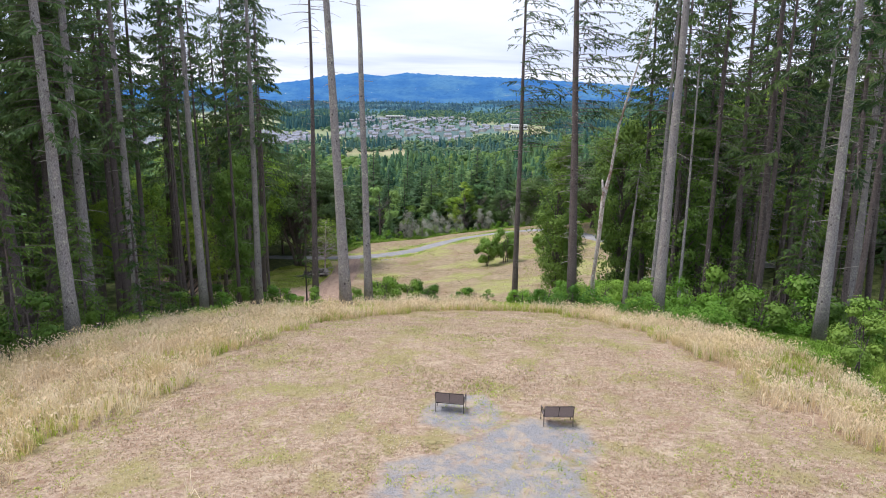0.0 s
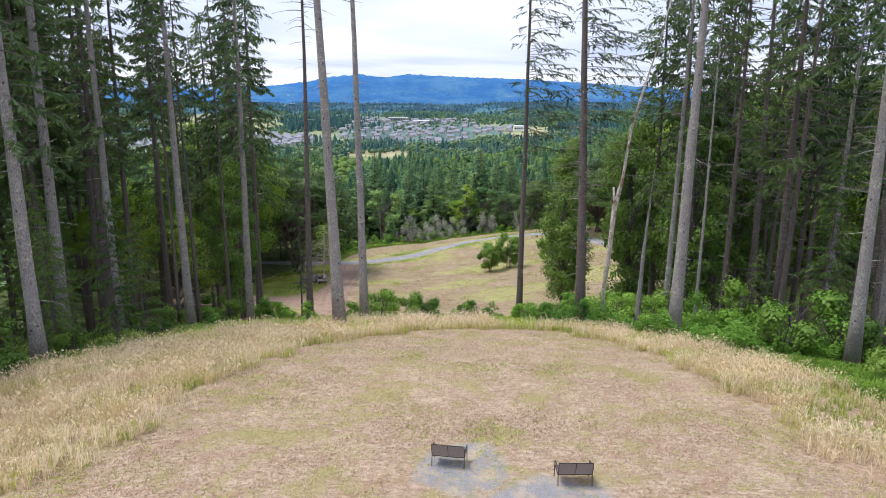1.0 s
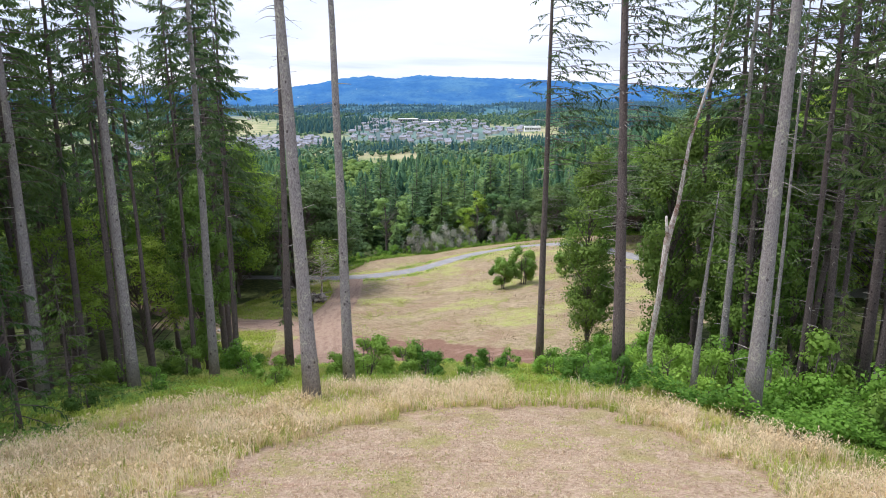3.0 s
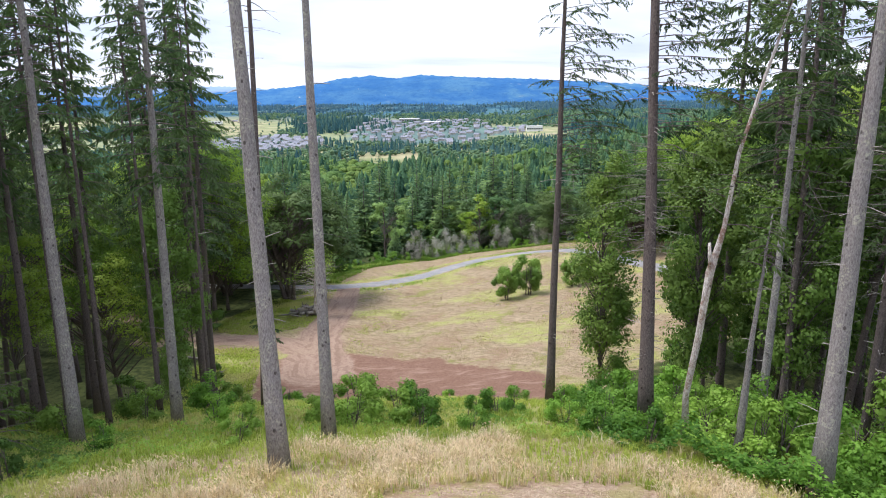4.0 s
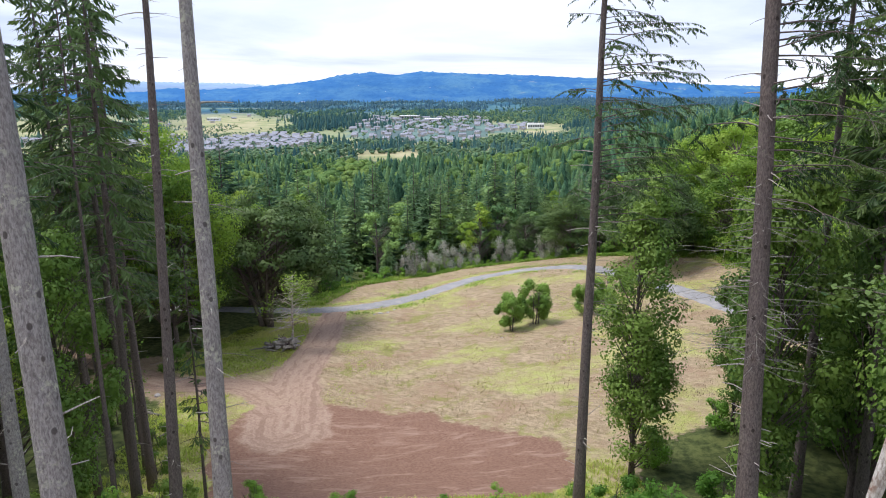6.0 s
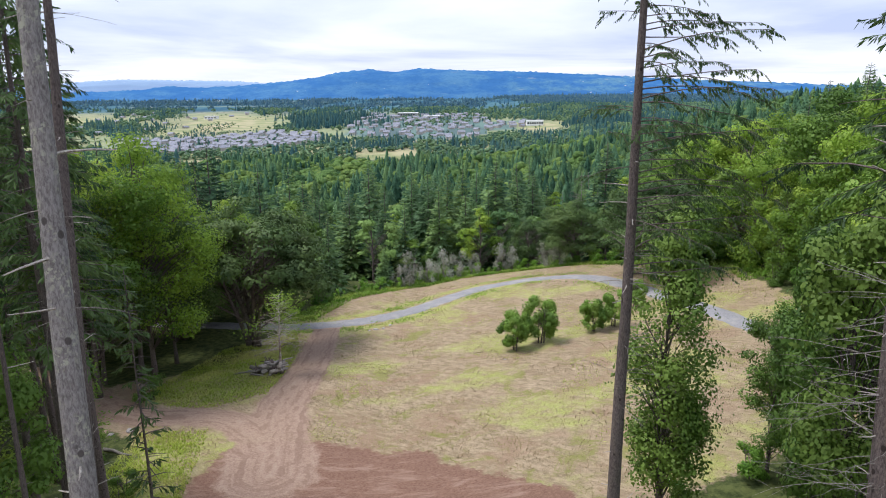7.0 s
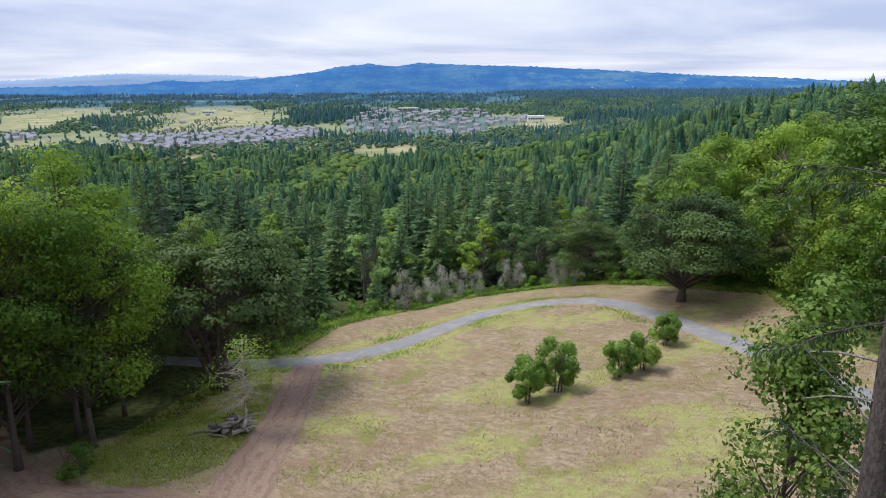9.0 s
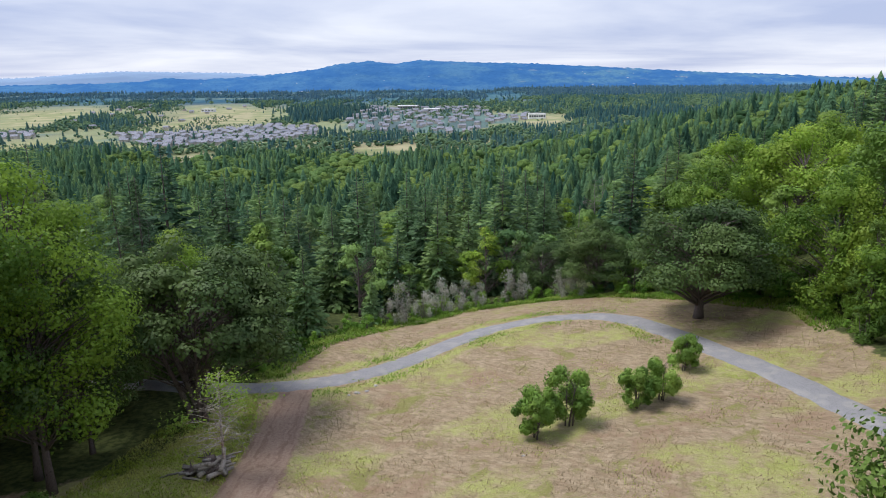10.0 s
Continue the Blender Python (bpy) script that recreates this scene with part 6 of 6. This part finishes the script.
grass_patch("hedge_foot", "lush green growth at the foot of the hedge", GRASS_VERGE, 13, 60000, (-36, 56, 165, 216),
            lambda x, y, r: (np.abs(from_line(CLEARING, x, y) - 0.8) < 1.6) & (y > 168), lambda x, y, r: 0.7 + 0.5 * patchy(x, y, 0.3, 5), 0.09, 2, 0.7)
grass_patch("bank_grass", "long yellow-green grass on the bank beside the track", GRASS_GREEN, 7, 26000, (-46, -24, 96, 164),
            lambda x, y, r: (inside([(-43, 126), (-40, 150), (-31, 162), (-27.5, 150), (-26, 130), (-33, 124)], x, y) | inside([(-36, 98), (-38, 117), (-30, 118), (-28, 108), (-26, 98)], x, y)) & off_track(x, y), lambda x, y, r: 0.36 + 0.3 * patchy(x, y, 0.3, 4), 0.04, 4, 0.7)
grass_patch("pad_weeds", "green weeds and grass tufts in the gravel", GRASS_GREEN, 8, 2600, (-3, 7, 16, 27),
            lambda x, y, r: (soft_poly(PAD_A, x, y, 0.4) + soft_poly(PAD_B, x, y, 0.5) > 0.3) & (patchy(x, y, 0.7, 3) > 0.22), lambda x, y, r: 0.12 + 0 * x, 0.016, 4, 0.9)
grass_patch("mown_green", "green blades coming up through mown stubble", GRASS_GREEN, 9, 42000, (-18, 18, 14, 52),
            lambda x, y, r: inside(MOWN, x, y) & (patchy(x, y, 0.35, 7) + 0.5 * patchy(x, y, 1.3, 2) > 0.12), lambda x, y, r: 0.12 + 0 * x, 0.026, 2, 0.9)

# ---- birch with a fork ----
def birch():
    rng = np.random.default_rng(77)
    x0, y0, z0 = at_ground(13.56, 59.5, 0.2)
    root = thing("birch_tree", (x0, y0, z0), "leaning white-barked birch with a broken fork and peeling patches", "tree")
    off = np.array([x0, y0, z0])
    spine = np.array([(13.56, 59.5, z0), (13.3, 58.8, -4), (13.35, 57.9, 0.0), (13.4, 57.2, 3.7), (13.8, 57, 6.0), (14.3, 57, 9.8), (15.1, 57, 13.4), (16.2, 57.2, 17), (17.0, 57.6, 21)]) - off
    spine = spine + rng.normal(0, 0.07, spine.shape) * np.array([1, 1, 0])
    g = Geo()
    tube(g, spine, [0.24, 0.18, 0.165, 0.19, 0.12, 0.10, 0.08, 0.055, 0.025], 10, True, 0.1, rng)
    part("trunk", g.mesh("birch_trunk", BARK_PALE, True), root)
    g = Geo()
    tube(g, np.array([(13.4, 57.2, 3.5), (13.2, 57.0, 4.5), (13.1, 56.9, 5.3)]) - off, [0.12, 0.10, 0.07], 8, True, 0.12, rng)
    part("broken_fork", g.mesh("broken_fork", BARK_PALE, True), root, "snapped pale fork of the trunk")
    leaf = Geo()
    for k in range(26):
        s = spine[4] + (spine[8] - spine[4]) * rng.uniform(0, 1)
        b = bare_branch(rng, s, rng.uniform(0, 6.28), rng.uniform(1.2, 3.6), rng.uniform(0.1, 0.6), rng.uniform(0, 0.4), 0.035)
        part("branch", b.mesh("birch_branch", BARK_BROWN), root)
        bv = np.concatenate(b.v)
        scatter_leaves(leaf, rng, bv[rng.integers(len(bv) // 3, len(bv), 90)] + rng.normal(0, 0.3, (90, 3)), 0.2, 0.5)
    part("crown", leaf.mesh("birch_leaves", OAK_LEAVES), root)


birch()


# ---- logs, rocks, bare trees ----
def log_heap(x, y, label):
    rng = np.random.default_rng(8)
    root = thing("log_pile", at_ground(x, y), label, "logs")
    for k in range(30):
        a, ln, r = rng.normal(0.95, 0.6), rng.uniform(1.4, 4.6), rng.uniform(0.10, 0.30)
        c = np.array([rng.normal(0, 1.2), rng.normal(0, 1.0), 0.15 + 0.075 * k * rng.uniform(0.4, 1)])
        d = np.array([math.cos(a), math.sin(a), rng.normal(0, 0.2)]) * ln / 2
        g = Geo()
        tube(g, np.stack([c - d, c - d * 0.3 + rng.normal(0, 0.08, 3), c + d * 0.4 + rng.normal(0, 0.08, 3), c + d]), [r, r * 0.95, r * 0.85, r * 0.7], 8, True, 0.10, rng)
        part("log", g.mesh("log", (STUBWOOD, DEADWOOD, STUBWOOD, BARK_GREY)[k % 4], True), root)
    for k, (x_, y_) in enumerate(((-1.9, -1.2), (0.6, -1.5), (-0.6, 0.4))):
        g = Geo()
        top = np.array([x_, y_, 0.75 + 0.2 * k])
        tube(g, [top - np.array([0.5, -0.3, 0.5]), top, top + np.array([0.55, 0.2, 0.3])], [0.45, 0.5, 0.36], 9, True, 0.16, rng)
        for _ in range(9):
            way = unit(rng.normal(0, 1, 3) + np.array([-0.6, 0, 0.1]))
            tube(g, [top, top + way * 0.6 + rng.normal(0, 0.1, 3), top + way * rng.uniform(0.9, 1.5) + rng.normal(0, 0.2, 3)], [0.16, 0.10, 0.03], 5, True, 0.1, rng)
        part("stump", g.mesh("stump", BARK_BROWN, True), root, "dark upturned stump with broken roots")


log_heap(-28.4, 138.4, "heap of grey weathered logs and stumps on grass")


def fallen_log(x, y, turn, ln, r):
    rng = np.random.default_rng(int(abs(x * 10)))
    root = thing("fallen_log", at_ground(x, y), "weathered fallen log lying on the grass", "log", "", turn)
    g = Geo()
    tube(g, [(-ln / 2, 0, r * 0.8), (-ln / 6, 0.15, r), (ln / 6, -0.1, r), (ln / 2, 0.12, r * 0.9)], [r, r * 0.9, r * 0.8, r * 0.5], 8, True, 0.08, rng)
    part("trunk", g.mesh("fallen_log", DEADWOOD, True), root)


fallen_log(-32.5, 137.5, 35, 3.2, 0.16)
fallen_log(-38, 112, -20, 4.0, 0.2)
fallen_log(-33, 107, 60, 3.0, 0.15)


def rock(x, y, s, seed):
    rng = np.random.default_rng(seed)
    bm = bmesh.new()
    bmesh.ops.create_icosphere(bm, subdivisions=2, radius=1)
    for v in bm.verts:
        n = noise.noise(v.co * 1.3 + Vector((seed, 0, 0)))
        v.co *= 1 + 0.35 * n
        v.co.z *= 0.6
    me = bpy.data.meshes.new("rock")
    bm.to_mesh(me)
    bm.free()
    me.materials.append(ROCK)
    ob = new("rock", me)
    ob.matrix_basis = pose(*at_ground(x, y), 0, 0, rng.uniform(0, 360)) @ Matrix.Diagonal((s, s * 0.8, s * 0.8, 1))
    tagged(ob, "pale grey boulder lying in the grass", "rock", "field rocks")


for k, (x, y, s) in enumerate([(-16.5, 162.5, 0.5), (-15.2, 163.2, 0.35), (-14.2, 165.5, 0.4), (-17.6, 161.8, 0.3), (-39.5, 117.6, 0.55), (-41.2, 116.5, 0.4), (-19.8, 31.5, 0.35), (-20.6, 30.6, 0.25), (6, 140, 0.25)]):
    rock(x, y, s, 10 + k)


def bare_tree(x, y, height, radius, label, count, leafy, seed, reach=0.3, mat=None):
    rng = np.random.default_rng(seed)
    root = thing("bare_tree", at_ground(x, y, 0.1), label, "tree")
    path = trunk_path(rng, height, tuple(rng.normal(0, 0.03, 2)), 0.05)
    g = Geo()
    tube(g, path, radius * (1 - 0.85 * np.linspace(0, 1, len(path))), 8, True, 0.04, rng)
    part("trunk", g.mesh("bare_trunk", mat or DEADWOOD, True), root)
    leaf = Geo()
    for k in range(count):
        z = height * rng.uniform(0.3, 0.98)
        ln = reach * height * (1.15 - z / height) + 0.3
        b = bare_branch(rng, along(path, z), rng.uniform(0, 6.28), ln, rng.uniform(0.1, 0.8), rng.uniform(0, 0.5), radius * 0.22)
        part("branch", b.mesh("bare_branch", mat or DEADWOOD), root)
        if leafy and z > 0.42 * height:
            tip = along(path, z) + np.array([rng.normal(0, ln * 0.6), rng.normal(0, ln * 0.6), ln * 0.35])
            scatter_leaves(leaf, rng, tip + rng.normal(0, 0.6, (leafy, 3)) * np.array([1, 1, 0.7]), 0.26, 0.5)
    if leafy:
        part("crown", leaf.mesh("thin_leaves", MAPLE_LEAVES), root)


bare_tree(-27.2, 138.2, 12.6, 0.19, "thin pale half-bare tree beside the log heap", 90, 20, 3, 0.42, BARK_PALE)
bare_tree(-35, 104, 15, 0.15, "slender sapling with small leafy shoots up its stem", 36, 26, 4, 0.06, BARK_BROWN)
bare_tree(-42, 330, 26, 0.25, "pale grey lichen-hung bare tree in the valley", 46, 0, 5, 0.2)
bare_tree(27, 240, 20, 0.25, "grey standing dead trunk", 3, 0, 6, 0.04)
bare_tree(38, 243, 19, 0.3, "grey broken standing dead trunk", 3, 0, 7, 0.04)
bare_tree(48, 330, 24, 0.25, "pale leafless tree above the firs", 36, 0, 9, 0.3)
bare_tree(52, 336, 23, 0.25, "pale leafless tree beside another", 34, 0, 10, 0.3)

PALE_SHRUBS = [broadleaf_meshes("pale_shrub", 90 + k, 4.6, 2.0, 0.03, 0.06, 1700, 0.15, PALE_TWIGS, DEADWOOD, 44, 0.9, 5, 2.2, pad=0.25) for k in range(2)]
for k, (x, y, s) in enumerate([(-13, 198, 1.15), (-9.5, 201, 0.9), (-6, 203.5, 1.1), (-2, 206, 1.0), (1.5, 207, 0.8), (9, 210, 1.1), (11.5, 211, 0.9), (19.5, 209.5, 1.0), (23, 209, 0.8), (-16, 196, 0.8)]):
    broadleaf("pale_shrub", PALE_SHRUBS[k % 2], at_ground(x, y, 0.1), "pale grey lichen-covered twiggy shrub in the hedge", 47 * k, s * 1.25, "shrub", "pale hedge shrubs", 1.2)
rng = np.random.default_rng(55)
for k in range(60):
    u = k / 59
    x = float(np.interp(u, [0, 0.2, 0.4, 0.6, 0.8, 1], [-34, -20, -4, 14, 38, 56])) + rng.normal(0, 1.2)
    y = float(np.interp(x, [-34, -26, -14, 0, 15, 28, 42, 54, 56], [172, 187, 199, 208, 212, 208, 197, 181, 150])) + rng.normal(1.0, 1.4)
    if x > 52:
        y = rng.uniform(130, 180)
    broadleaf("bush", SHRUBS[k % 3], at_ground(x, y, 0.1), "green bush in the hedge beyond the road", rng.uniform(0, 360), rng.uniform(0.5, 1.3), "bush", "hedge bushes")


for k in range(54):
    u = k / 53
    x = float(np.interp(u, [0, 0.25, 0.5, 0.75, 1], [56, 57, 58, 50, 34])) + rng.normal(0, 1.8)
    y = float(np.interp(u, [0, 0.25, 0.5, 0.75, 1], [118, 140, 168, 192, 206])) + rng.normal(2.0, 2.0)
    broadleaf("bush", DARK_SHRUBS[k % 2] if k % 3 else SHRUBS[k % 3], at_ground(x, y, 0.1), "tall green bush in the hedge at the meadow's edge", rng.uniform(0, 360), rng.uniform(1.1, 2.3), "bush", "hedge bushes")

# ---- the town ----
def house_meshes(seed):
    rng = np.random.default_rng(seed)
    w, d, h, r = rng.uniform(5.5, 8), rng.uniform(4.5, 6), rng.uniform(3.5, 6), rng.uniform(2.4, 3.4)
    g = Geo()
    block(g, -w, w, -d, d, -2, h)
    g.add([(-w, -d, h), (-w, d, h), (-w, 0, h + r), (w, -d, h), (w, d, h), (w, 0, h + r)], None, [(0, 1, 2), (3, 5, 4)])
    walls = g.mesh("house_wall", SIDING)
    g = Geo()
    o = 0.7
    for s in (-1, 1):
        a = [(-w - o, s * (d + o), h - 0.4), (w + o, s * (d + o), h - 0.4), (w + o, 0, h + r + 0.15), (-w - o, 0, h + r + 0.15)]
        b = [(x, y, z - 0.35) for x, y, z in a]
        g.add(a + b, [(0, 1, 2, 3), (7, 6, 5, 4), (0, 4, 5, 1), (1, 5, 6, 2), (3, 2, 6, 7), (0, 3, 7, 4)])
    return walls, g.mesh("house_roof", ROOFING)


HOUSES = [house_meshes(k) for k in range(5)]


def house(x, y, turn, k, label):
    root = thing("house", (x, y, float(ground(x, y))), label, "house", "houses of the town", turn)
    part("wall", HOUSES[k][0], root)
    part("roof", HOUSES[k][1], root)


rng = np.random.default_rng(91)
for poly, count, gap, text in ((TOWN_WEST, 130, 18, "grey-roofed suburban house in a dense row"), (TOWN_MID, 125, 23, "pale suburban house with a grey roof"), (TOWN_EDGE, 16, 19, "small pale house at the town's edge"), (TOWN_NORTH, 10, 19, "grey-roofed house by the golden fields"), (FARMS, 22, 60, "farmhouse standing among fields and trees")):
    xs, ys = [p[0] for p in poly], [p[1] for p in poly]
    homes, tries = [], 0
    while len(homes) < count and tries < 6000:
        tries += 1
        x, y = rng.uniform(min(xs), max(xs)), rng.uniform(min(ys), max(ys))
        y = round(y / 34) * 34 + rng.normal(0, 2)
        if bool(inside(poly, x, y)) and far_enough(x, y, homes, gap):
            homes.append((x, y))
            house(x, y, rng.normal(0, 28), int(rng.integers(0, 5)), text)
house(-104, 340, 30, 1, "pale house half hidden by the valley trees")


def hall(x, y, w, d, h, label, mat, windows=0):
    root = thing("hall", (x, y, float(ground(x, y))), label, "building")
    g = Geo()
    block(g, -w, w, -d, d, -2, h)
    part("wall", g.mesh("hall_wall", mat), root)
    g = Geo()
    block(g, -w - 0.6, w + 0.6, -d - 0.6, d + 0.6, h + 0.01, h + 1.0)
    part("roof", g.mesh("hall_roof", WHITE_WALL), root)
    for k in range(windows):
        g = Geo()
        c = -w + (k + 0.5) * 2 * w / windows
        block(g, c - 0.7 * w / windows, c + 0.7 * w / windows, -d - 0.3, -d - 0.02, h * 0.35, h * 0.7)
        part("window", g.mesh("hall_window", DARK_GLASS), root)


hall(151, 1656, 19, 12, 11, "long white flat-roofed building with dark windows", WHITE_WALL, 7)
hall(-190, 2120, 30, 18, 9, "large pale flat-roofed school building", SIDING, 8)
hall(-110, 1960, 22, 14, 8, "pale flat-roofed town building", SIDING, 6)
hall(-760, 2020, 18, 9, 8, "farm building with a white roof", WHITE_WALL, 4)
rng = np.random.default_rng(17)
for k in range(8):
    hall(-1700 + 130 * k + rng.normal(0, 60), 3950 + rng.normal(0, 40), rng.uniform(8, 26), 15, rng.uniform(3, 5), "far white warehouse below the hill", WHITE_WALL)
